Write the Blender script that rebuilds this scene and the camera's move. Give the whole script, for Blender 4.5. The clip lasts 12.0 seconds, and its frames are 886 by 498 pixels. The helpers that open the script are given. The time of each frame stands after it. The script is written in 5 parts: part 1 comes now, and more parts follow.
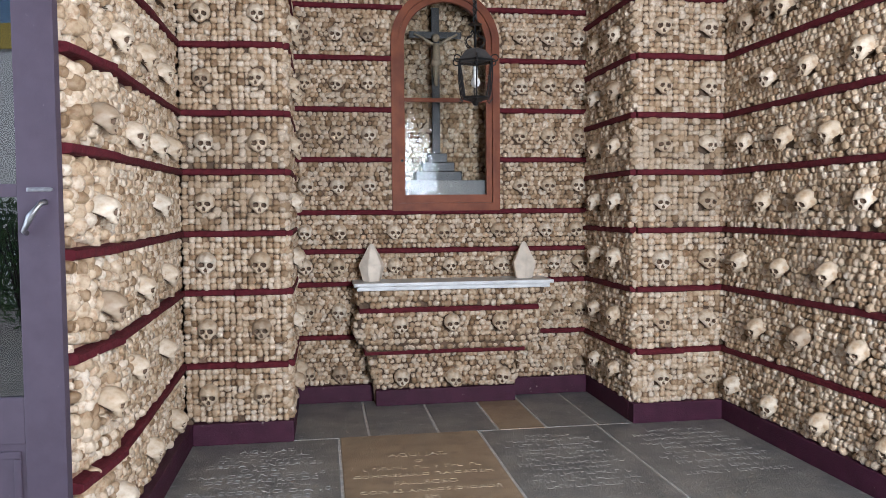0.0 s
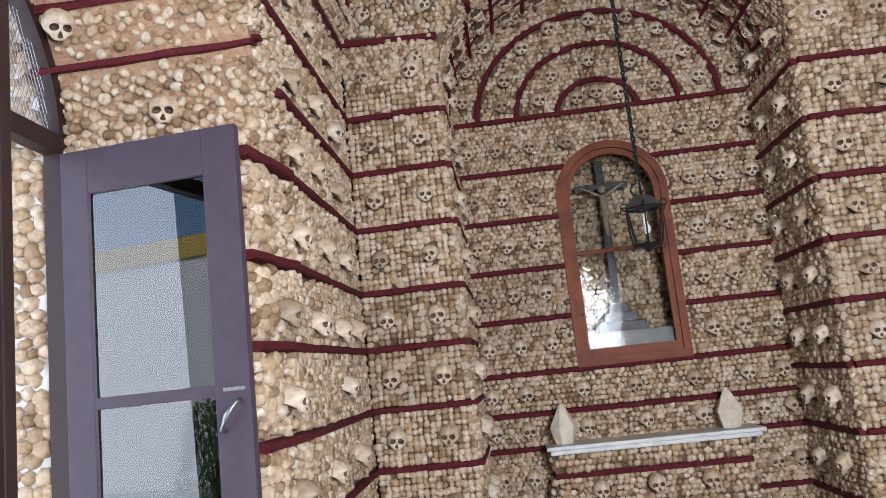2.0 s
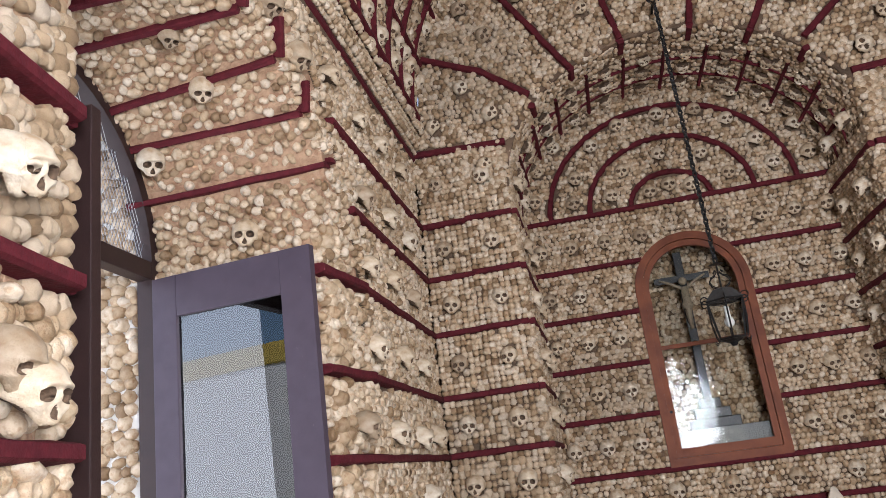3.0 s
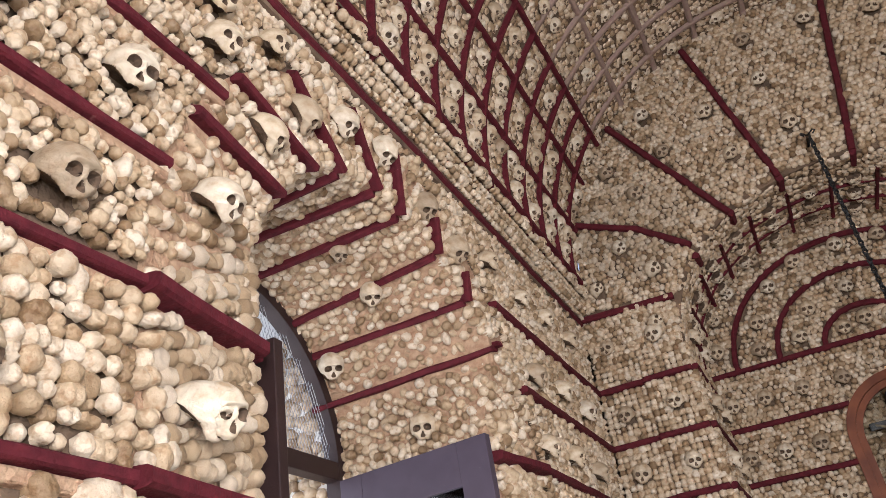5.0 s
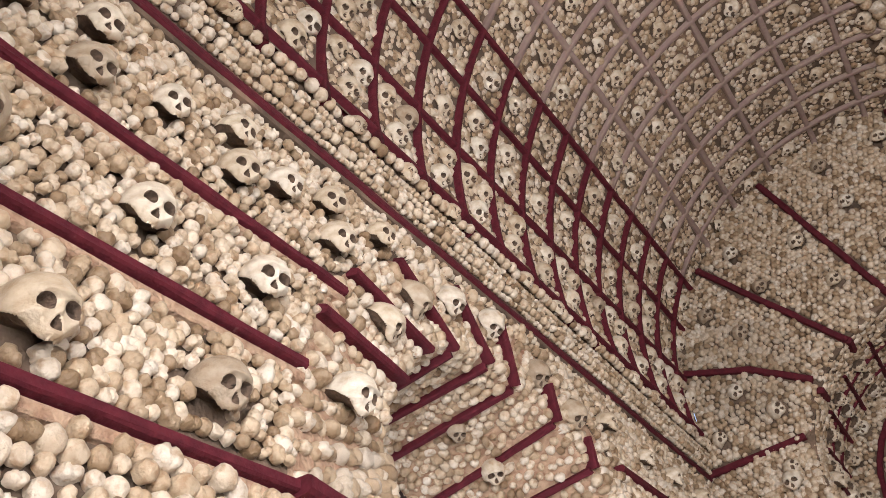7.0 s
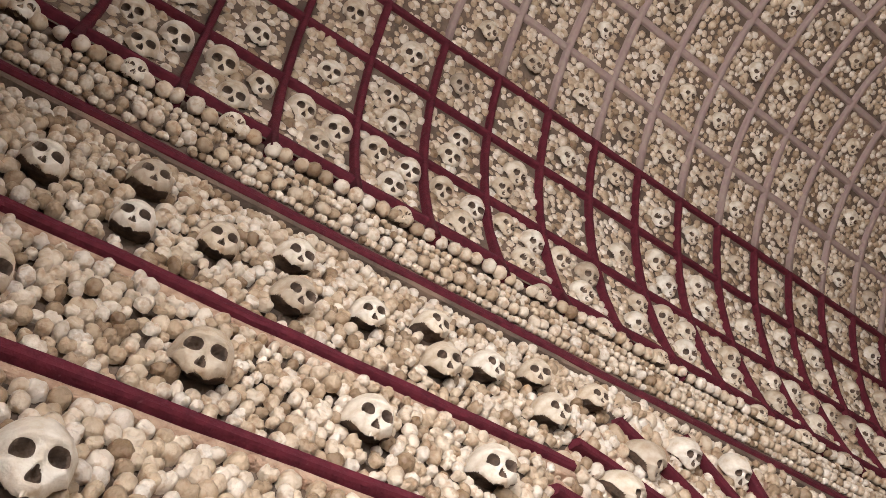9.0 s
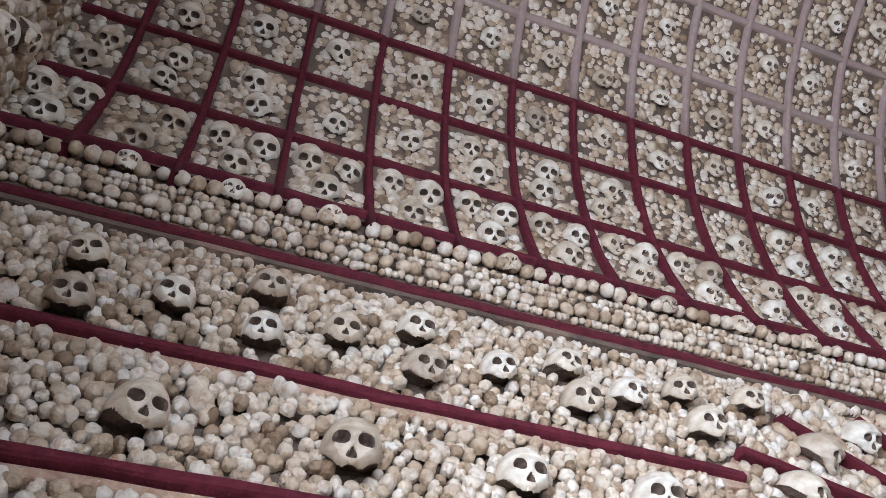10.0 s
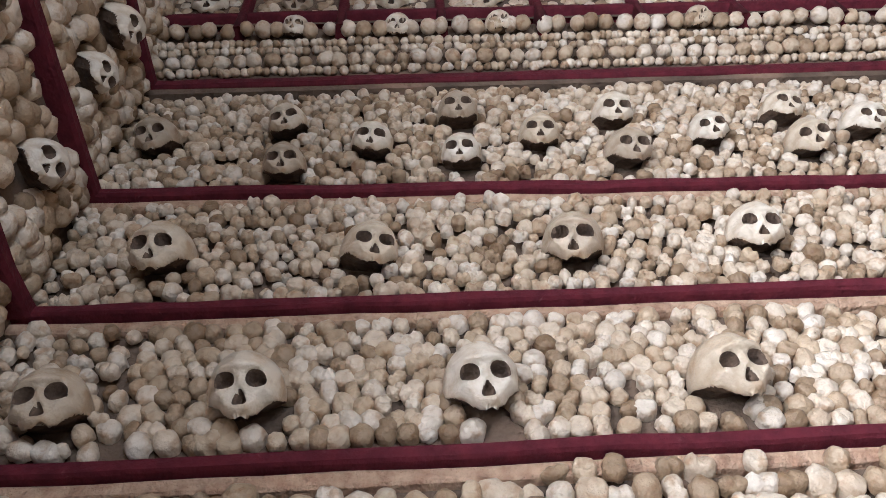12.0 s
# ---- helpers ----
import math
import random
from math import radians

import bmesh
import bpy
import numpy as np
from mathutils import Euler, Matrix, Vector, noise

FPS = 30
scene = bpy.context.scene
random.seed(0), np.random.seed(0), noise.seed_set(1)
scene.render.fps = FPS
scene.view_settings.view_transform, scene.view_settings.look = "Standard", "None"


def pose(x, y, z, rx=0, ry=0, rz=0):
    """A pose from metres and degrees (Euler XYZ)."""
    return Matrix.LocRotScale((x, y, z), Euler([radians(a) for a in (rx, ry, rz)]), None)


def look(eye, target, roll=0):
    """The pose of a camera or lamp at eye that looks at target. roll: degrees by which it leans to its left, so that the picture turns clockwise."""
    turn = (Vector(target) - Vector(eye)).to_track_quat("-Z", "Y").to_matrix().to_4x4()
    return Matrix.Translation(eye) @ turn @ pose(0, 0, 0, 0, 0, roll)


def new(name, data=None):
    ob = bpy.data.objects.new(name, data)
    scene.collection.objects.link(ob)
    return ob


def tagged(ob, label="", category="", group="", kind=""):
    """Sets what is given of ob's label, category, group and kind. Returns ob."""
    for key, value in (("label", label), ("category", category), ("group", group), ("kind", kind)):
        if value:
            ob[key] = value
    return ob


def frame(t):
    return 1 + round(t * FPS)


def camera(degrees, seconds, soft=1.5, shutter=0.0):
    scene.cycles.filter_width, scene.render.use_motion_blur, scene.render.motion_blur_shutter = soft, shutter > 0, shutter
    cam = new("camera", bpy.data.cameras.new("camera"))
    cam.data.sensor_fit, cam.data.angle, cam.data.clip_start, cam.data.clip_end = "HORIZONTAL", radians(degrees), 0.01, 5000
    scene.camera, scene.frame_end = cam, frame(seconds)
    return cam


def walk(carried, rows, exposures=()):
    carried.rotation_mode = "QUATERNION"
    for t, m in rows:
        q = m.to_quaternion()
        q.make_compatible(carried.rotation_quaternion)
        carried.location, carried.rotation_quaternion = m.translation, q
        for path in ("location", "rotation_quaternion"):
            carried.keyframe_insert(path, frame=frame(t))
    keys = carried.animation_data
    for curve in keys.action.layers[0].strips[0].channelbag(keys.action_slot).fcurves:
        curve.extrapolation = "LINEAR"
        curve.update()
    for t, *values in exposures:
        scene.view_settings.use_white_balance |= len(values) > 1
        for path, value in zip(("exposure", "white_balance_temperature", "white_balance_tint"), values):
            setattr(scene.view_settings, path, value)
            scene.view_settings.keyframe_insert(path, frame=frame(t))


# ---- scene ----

# camera -------------------------------------------------------------------
cam = camera(59.1, 12.0, soft=0.8)
ROWS = [
    (0.0, 0.000, 0.000, 1.599, 87.196, 0.517, -8.711),
    (0.5, -0.015, -0.004, 1.596, 88.464, 1.274, -6.418),
    (1.0, -0.015, 0.046, 1.613, 90.927, 3.056, -2.761),
    (1.5, 0.026, 0.064, 1.632, 94.699, 4.933, 1.827),
    (2.0, 0.082, 0.047, 1.657, 99.169, 6.056, 5.403),
    (2.5, 0.131, 0.025, 1.682, 103.324, 6.809, 8.502),
    (3.0, 0.171, -0.011, 1.706, 106.743, 7.219, 12.199),
    (5.0, 0.248, -0.072, 1.797, 120.116, 8.497, 26.617),
    (5.5, 0.236, -0.090, 1.810, 123.489, 8.879, 29.279),
    (6.0, 0.201, -0.111, 1.817, 127.014, 9.616, 31.069),
    (6.5, 0.175, -0.143, 1.823, 130.630, 10.786, 33.331),
    (8.5, 0.068, -0.151, 1.877, 145.627, 10.494, 46.422),
    (9.0, 0.091, -0.154, 1.883, 149.555, 8.871, 54.490),
    (9.5, 0.114, -0.161, 1.886, 152.527, 8.210, 62.546),
    (10.0, 0.142, -0.167, 1.877, 154.611, 7.847, 70.375),
    (10.5, 0.159, -0.171, 1.872, 155.145, 6.510, 77.772),
    (11.0, 0.173, -0.164, 1.865, 152.917, 4.558, 83.829),
    (11.5, 0.158, -0.140, 1.870, 147.259, 3.140, 88.110),
    (12.0, 0.124, -0.138, 1.871, 142.535, 2.429, 90.520),
]
walk(cam, [(t, pose(x, y, z, rx, ry, rz)) for t, x, y, z, rx, ry, rz in ROWS],
     exposures=[(0.0, 0.40, 5450, 11), (2.0, 0.24, 5650, 12), (5.0, 0.10, 6000, 14), (8.5, 0.22, 5850, 14), (9.2, 0.25, 5700, 13), (9.6, 0.26, 4900, 10),
                (10.2, 0.24, 4800, 10), (10.5, 0.3, 5500, 13), (11.2, 0.34, 5500, 13), (11.5, 0.24, 5200, 12), (12.0, 0.2, 5200, 12)])

# plan ---------------------------------------------------------------------
LX, RX = -0.952, 3.012          # side walls
BY, PY, FY = -0.985, 5.515, 6.586   # back wall, chancel arch, altar wall
CX = 1.03                       # long axis
PLX, PRX = -0.255, 2.29         # inner faces of the pilasters
VZ, VR = 4.43, 1.90             # barrel vault
AZ, AA, AB = 3.76, 1.2725, 1.02  # chancel arch
ZL = [0.545, 1.05, 1.455, 1.875, 2.275, 2.737, 3.153, 3.573]   # ledges
ZF = [0.547, 0.993, 1.267, 1.591, 2.030, 2.445, 2.867, 3.290]  # ledges on the altar wall
# the same ledges on the stretch before the doorway, which sag a little: (y, z)
NEAR_LEDGES = {2.737: [(-0.985, 2.703), (1.15, 2.724)], 3.153: [(-0.985, 3.106), (1.15, 3.102)], 3.573: [(-0.985, 3.552), (0.2, 3.526), (1.35, 3.50)]}
ZB = [0.545, 1.05, 1.455, 1.875, 2.275, 2.703, 3.106, 3.552]   # ledges on the back wall
FAR_SAG = [0.065, 0.04, 0.02, 0.012, 0.01, 0.0, 0.0, 0.0]       # how far ledges drop from the pilaster to the doorway
ZC = 4.14                       # cornice ledge
DY = 2.46                       # axis of the doorway
SEC_A = (LX - 0.034, 1.36, 2.73)       # x, half width, springing of the doorway's three rings
SEC_B = (-1.05, 0.87, 2.92)
SEC_C = (-1.90, 0.84, 2.86)
WIN = (0.85, 1.98, 0.95, 3.3)  # window in the back wall: x0, x1, z0, z1

# light --------------------------------------------------------------------
world = bpy.data.worlds.new("sky")
scene.world = world
world.use_nodes = True
wn = world.node_tree
sky = wn.nodes.new("ShaderNodeTexSky")
sky.sky_type, sky.sun_disc = "NISHITA", False
sky.sun_elevation, sky.sun_rotation = radians(50), radians(-31)
wn.links.new(sky.outputs[0], wn.nodes["Background"].inputs[0])
wn.nodes["Background"].inputs[1].default_value = 0.15


def lamp(name, kind, m, energy, colour, **values):
    data = bpy.data.lights.new(name, kind)
    data.energy, data.color = energy, colour
    for key, value in values.items():
        if key == "angle":
            data.angle = value
        elif key == "size":
            data.shape, data.size = "RECTANGLE", value
        elif key == "size_y":
            data.size_y = value
    ob = new(name, data)
    ob.matrix_world = m
    return ob


lamp("sun", "SUN", look((-5, 11, 12), (0.5, 2.0, 0)), 5.0, (1.0, 0.95, 0.87), angle=radians(0.6))
lamp("door_daylight", "AREA", look((-2.45, DY, 1.75), (1.5, DY + 0.3, 1.9)), 30, (0.93, 0.96, 1.0), size=1.6, size_y=3.2)
lamp("window_daylight", "AREA", look((1.415, BY - 0.36, 2.12), (1.3, 4.5, 2.4)), 560, (1.0, 0.98, 0.95), size=1.1, size_y=2.3)

# added fill lamp behind the right wall, to brighten the left wall and back corner
lamp("side_fill", "AREA", look((RX + 0.42, 0.85, 2.3), (LX, -0.9, 3.2)), 95, (0.94, 0.98, 1.0), size=1.4, size_y=2.2)

# materials ----------------------------------------------------------------


def material(name, base, rough=0.6, metal=0.0, scale=20.0, spread=0.25, bump=0.15, fine=160.0, second=None, island=0.0, stain=None, spec=0.4):
    """A surface with colour that varies at two scales, and fine relief."""
    m = bpy.data.materials.new(name)
    m.use_nodes = True
    nt = m.node_tree
    bsdf = nt.nodes["Principled BSDF"]
    add = nt.nodes.new
    link = nt.links.new
    coord = add("ShaderNodeTexCoord")
    big = add("ShaderNodeTexNoise")
    big.inputs["Scale"].default_value, big.inputs["Detail"].default_value = scale, 6.0
    link(coord.outputs["Object"], big.inputs["Vector"])
    small = add("ShaderNodeTexNoise")
    small.inputs["Scale"].default_value, small.inputs["Detail"].default_value = fine, 4.0
    link(coord.outputs["Object"], small.inputs["Vector"])
    mix = add("ShaderNodeMix")
    mix.data_type = "RGBA"
    other = second or tuple(c * (1 - spread) for c in base)
    mix.inputs["A"].default_value, mix.inputs["B"].default_value = (*base, 1), (*other, 1)
    ramp = add("ShaderNodeMapRange")
    ramp.inputs["From Min"].default_value, ramp.inputs["From Max"].default_value = 0.38, 0.66
    link(big.outputs["Fac"], ramp.inputs["Value"])
    link(ramp.outputs["Result"], mix.inputs["Factor"])
    colour = mix.outputs["Result"]
    if stain:
        st = add("ShaderNodeTexNoise")
        st.inputs["Scale"].default_value, st.inputs["Detail"].default_value = stain[1], 8.0
        link(coord.outputs["Object"], st.inputs["Vector"])
        sr = add("ShaderNodeMapRange")
        sr.inputs["From Min"].default_value, sr.inputs["From Max"].default_value = stain[2], stain[2] + 0.14
        sr.inputs["To Max"].default_value = stain[3]
        link(st.outputs["Fac"], sr.inputs["Value"])
        sm = add("ShaderNodeMix")
        sm.data_type = "RGBA"
        link(sr.outputs["Result"], sm.inputs["Factor"])
        link(colour, sm.inputs["A"])
        sm.inputs["B"].default_value = (*stain[0], 1)
        colour = sm.outputs["Result"]
    if island:
        geo = add("ShaderNodeNewGeometry")
        info = add("ShaderNodeObjectInfo")
        plus = add("ShaderNodeMath")
        plus.operation = "ADD"
        link(geo.outputs["Random Per Island"], plus.inputs[0])
        link(info.outputs["Random"], plus.inputs[1])
        wrap = add("ShaderNodeMath")
        wrap.operation = "FRACT"
        link(plus.outputs[0], wrap.inputs[0])
        tint = add("ShaderNodeValToRGB")
        e = tint.color_ramp.elements
        e[0].position, e[0].color = 0.0, (0.36, 0.27, 0.18, 1)
        e[1].position, e[1].color = 1.0, (1.0, 1.0, 1.0, 1)
        mid = e.new(0.25)
        mid.color = (0.74, 0.64, 0.51, 1)
        mid2 = e.new(0.7)
        mid2.color = (1.0, 0.96, 0.90, 1)
        link(wrap.outputs[0], tint.inputs[0])
        mul = add("ShaderNodeMix")
        mul.data_type, mul.blend_type = "RGBA", "MULTIPLY"
        mul.inputs["Factor"].default_value = island
        link(colour, mul.inputs["A"])
        link(tint.outputs[0], mul.inputs["B"])
        colour = mul.outputs["Result"]
    link(colour, bsdf.inputs["Base Color"])
    rr = add("ShaderNodeMapRange")
    rr.inputs["To Min"].default_value, rr.inputs["To Max"].default_value = max(rough - 0.12, 0.03), min(rough + 0.12, 1)
    link(small.outputs["Fac"], rr.inputs["Value"])
    link(rr.outputs["Result"], bsdf.inputs["Roughness"])
    bsdf.inputs["Metallic"].default_value = metal
    bsdf.inputs["Specular IOR Level"].default_value = spec
    if bump:
        bp = add("ShaderNodeBump")
        bp.inputs["Strength"].default_value, bp.inputs["Distance"].default_value = bump, 0.01
        both = add("ShaderNodeMath")
        link(small.outputs["Fac"], both.inputs[0])
        link(big.outputs["Fac"], both.inputs[1])
        link(both.outputs[0], bp.inputs["Height"])
        link(bp.outputs[0], bsdf.inputs["Normal"])
    return m


def glass_material(name, tint, rough=0.0, ior=1.9, wave=0.0):
    m = bpy.data.materials.new(name)
    m.use_nodes = True
    nt = m.node_tree
    nt.nodes.remove(nt.nodes["Principled BSDF"])
    clear = nt.nodes.new("ShaderNodeBsdfTransparent")
    clear.inputs[0].default_value = (*tint, 1)
    gloss = nt.nodes.new("ShaderNodeBsdfGlossy")
    gloss.inputs["Roughness"].default_value = rough
    fres = nt.nodes.new("ShaderNodeFresnel")
    fres.inputs[0].default_value = ior
    if wave:
        warp = nt.nodes.new("ShaderNodeTexNoise")
        warp.inputs["Scale"].default_value = 26.0
        coord = nt.nodes.new("ShaderNodeTexCoord")
        nt.links.new(coord.outputs["Object"], warp.inputs["Vector"])
        bp = nt.nodes.new("ShaderNodeBump")
        bp.inputs["Strength"].default_value, bp.inputs["Distance"].default_value = wave, 0.01
        nt.links.new(warp.outputs["Fac"], bp.inputs["Height"])
        nt.links.new(bp.outputs[0], gloss.inputs["Normal"])
    mix = nt.nodes.new("ShaderNodeMixShader")
    nt.links.new(fres.outputs[0], mix.inputs[0])
    nt.links.new(clear.outputs[0], mix.inputs[1])
    nt.links.new(gloss.outputs[0], mix.inputs[2])
    nt.links.new(mix.outputs[0], nt.nodes["Material Output"].inputs[0])
    return m


BONE = material("bone", (0.64, 0.545, 0.425), 0.5, 0, 30, 0.2, 0.5, 150, second=(0.48, 0.375, 0.265), island=1.0, stain=((0.38, 0.245, 0.14), 42.0, 0.53, 0.75))
SKULL = material("skull_bone", (0.67, 0.585, 0.46), 0.5, 0, 26, 0.2, 0.35, 150, second=(0.48, 0.37, 0.25), island=0.7, stain=((0.42, 0.27, 0.15), 28.0, 0.60, 0.55))
# shade of the skulls' hollows and undersides, painted as dark brown
SOCKET = material("socket_shade", (0.080, 0.050, 0.031), 0.95, 0, 40, 0.4, 0.5, 200, second=(0.16, 0.10, 0.06))
MORTAR = material("ochre_mortar", (0.145, 0.094, 0.058), 0.95, 0, 9, 0.3, 0.9, 60, second=(0.08, 0.052, 0.032), stain=((0.30, 0.185, 0.115), 3.0, 0.58, 0.6))
BAND = material("maroon_paint", (0.095, 0.0115, 0.017), 0.85, 0, 30, 0.3, 0.35, 120, second=(0.066, 0.008, 0.012), stain=((0.22, 0.10, 0.09), 40.0, 0.68, 0.6), spec=0.2)
FADED = material("faded_maroon_paint", (0.27, 0.175, 0.145), 0.8, 0, 30, 0.3, 0.4, 120, second=(0.30, 0.215, 0.16))
POINTING = material("orange_mortar", (0.44, 0.29, 0.18), 0.95, 0, 30, 0.3, 1.0, 90, second=(0.30, 0.17, 0.10))
PLINTH = material("dark_purple_paint", (0.055, 0.014, 0.030), 0.62, 0, 8, 0.3, 0.3, 90, stain=((0.34, 0.28, 0.25), 22.0, 0.70, 0.9), spec=0.2)
PLASTER = material("lime_plaster", (0.72, 0.68, 0.60), 0.9, 0, 4, 0.12, 0.3, 80)
DOORPAINT = material("purple_grey_paint", (0.066, 0.049, 0.066), 0.45, 0, 12, 0.12, 0.08, 200, stain=((0.24, 0.20, 0.21), 45.0, 0.70, 0.5), spec=0.25)
# colour of the door case; on the near leaf it also stands in for shade
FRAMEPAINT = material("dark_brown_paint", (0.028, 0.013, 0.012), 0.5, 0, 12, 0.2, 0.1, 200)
WOOD = material("varnished_wood", (0.19, 0.056, 0.022), 0.55, 0, 6, 0.35, 0.12, 90, second=(0.115, 0.032, 0.014), spec=0.2)
IRON = material("black_iron", (0.016, 0.015, 0.015), 0.5, 0.4, 40, 0.3, 0.3, 200)
ZINC = material("dull_grey_zinc", (0.10, 0.10, 0.10), 0.5, 0.5, 30, 0.3, 0.15, 150)
STEEL = material("worn_steel", (0.42, 0.41, 0.40), 0.35, 0.9, 40, 0.3, 0.2, 200)
MARBLE = material("grey_white_marble", (0.62, 0.62, 0.60), 0.4, 0, 7, 0.2, 0.1, 120)
STONE = material("cream_limestone", (0.70, 0.61, 0.49), 0.75, 0, 12, 0.2, 0.35, 110)
SLATE = material("dark_grave_slab", (0.215, 0.205, 0.185), 0.4, 0, 4, 0.35, 0.6, 70, second=(0.12, 0.122, 0.118), stain=((0.38, 0.37, 0.35), 14.0, 0.60, 0.6), spec=0.6)
BROWNSLAB = material("brown_grave_slab", (0.32, 0.235, 0.145), 0.36, 0, 5, 0.3, 0.25, 110, stain=((0.17, 0.12, 0.08), 7.0, 0.55, 0.7), spec=0.5)
JOINT = material("pale_joint", (0.52, 0.50, 0.46), 0.9, 0, 20, 0.3, 0.4, 120)
BULB = material("white_bulb", (0.85, 0.84, 0.80), 0.3, 0, 10, 0.05, 0.0)
BLACKWOOD = material("black_painted_wood", (0.014, 0.013, 0.014), 0.4, 0, 14, 0.3, 0.15, 120)
IVORY = material("ivory_figure", (0.36, 0.29, 0.20), 0.5, 0, 14, 0.2, 0.15, 120)
WHITEWASH = material("whitewash", (0.80, 0.79, 0.76), 0.9, 0, 3, 0.08, 0.2, 60)
YELLOW = material("yellow_paint", (0.62, 0.46, 0.10), 0.8, 0, 5, 0.15, 0.2, 60)
PAVING = material("courtyard_paving", (0.38, 0.35, 0.31), 0.85, 0, 4, 0.25, 0.4, 50)
LEAF = material("green_leaves", (0.06, 0.11, 0.03), 0.6, 0, 9, 0.4, 0.2, 90)
GLASS = glass_material("clear_glass", (0.94, 0.95, 0.95))
DOORGLASS = glass_material("door_glass", (0.93, 0.95, 0.96), ior=2.3)
OLDGLASS = glass_material("old_wavy_glass", (0.92, 0.93, 0.92), ior=1.22, wave=0.09)

# mesh helpers ---------------------------------------------------------------
rng = np.random.default_rng(7)


def mesh_arrays(name, verts, faces, mats, index=None, smooth=False):
    """A mesh from arrays of vertices and of triangles or quads."""
    me = bpy.data.meshes.new(name)
    verts, faces = np.asarray(verts, np.float32), np.asarray(faces, np.int32)
    n, k = faces.shape
    me.vertices.add(len(verts))
    me.vertices.foreach_set("co", verts.ravel())
    me.loops.add(n * k)
    me.loops.foreach_set("vertex_index", faces.ravel())
    me.polygons.add(n)
    me.polygons.foreach_set("loop_start", np.arange(0, n * k, k, dtype=np.int32))
    for m in mats:
        me.materials.append(m)
    if index is not None:
        me.polygons.foreach_set("material_index", np.asarray(index, np.int32))
    me.polygons.foreach_set("use_smooth", np.full(n, smooth))
    me.update(calc_edges=True)
    return me


def part(name, bm, mat, parent=None, label="", smooth=False, kind=""):
    """A bmesh as one object, under its parent."""
    me = bpy.data.meshes.new(name)
    bmesh.ops.recalc_face_normals(bm, faces=bm.faces)
    bm.to_mesh(me)
    bm.free()
    me.materials.append(mat)
    if smooth:
        me.polygons.foreach_set("use_smooth", np.full(len(me.polygons), True))
    ob = new(name, me)
    ob.parent = parent
    return tagged(ob, label=label, kind=kind)


def shared(name, me, m, parent):
    ob = new(name, me)
    ob.parent = parent
    ob.matrix_basis = m
    return ob


def empty(name, place=(0, 0, 0)):
    ob = new(name)
    ob.location = place
    ob.empty_display_size = 0.1
    return ob


def box(bm, x0, x1, y0, y1, z0, z1, bevel=0.0, m=None):
    r = bmesh.ops.create_cube(bm, size=1.0)
    vs = r["verts"]
    t = Matrix.Translation(((x0 + x1) / 2, (y0 + y1) / 2, (z0 + z1) / 2)) @ Matrix.Diagonal((x1 - x0, y1 - y0, z1 - z0, 1))
    bmesh.ops.transform(bm, matrix=(m @ t) if m else t, verts=vs)
    if bevel:
        es = list({e for v in vs for e in v.link_edges})
        bmesh.ops.bevel(bm, geom=es, offset=bevel, segments=2, affect="EDGES", profile=0.6)


def tube(bm, pts, r, sides=8, closed=False):
    """A round bar along points."""
    pts = [Vector(p) for p in pts]
    rings = []
    n = len(pts)
    for i, p in enumerate(pts):
        a = pts[(i - 1) % n] if closed or i else p
        b = pts[(i + 1) % n] if closed or i < n - 1 else p
        t = (b - a).normalized()
        ref = Vector((0, 0, 1)) if abs(t.z) < 0.9 else Vector((1, 0, 0))
        u = t.cross(ref).normalized()
        w = t.cross(u)
        rad = r[i] if isinstance(r, (list, tuple)) else r
        rings.append([bm.verts.new(p + rad * (math.cos(q) * u + math.sin(q) * w)) for q in [2 * math.pi * k / sides for k in range(sides)]])
    for i in range(n if closed else n - 1):
        a, b = rings[i], rings[(i + 1) % n]
        for k in range(sides):
            bm.faces.new((a[k], a[(k + 1) % sides], b[(k + 1) % sides], b[k]))
    if not closed:
        bm.faces.new(rings[0][::-1])
        bm.faces.new(rings[-1])


def prism(bm, outline, axis, a, b):
    """An outline in the plane across an axis, pulled from a to b along it."""
    def at(p, d):
        return (d, p[0], p[1]) if axis == "x" else (p[0], d, p[1]) if axis == "y" else (p[0], p[1], d)
    v0 = [bm.verts.new(at(p, a)) for p in outline]
    v1 = [bm.verts.new(at(p, b)) for p in outline]
    n = len(outline)
    bm.faces.new(v0)
    bm.faces.new(v1[::-1])
    for i in range(n):
        bm.faces.new((v0[i], v0[(i + 1) % n], v1[(i + 1) % n], v1[i]))


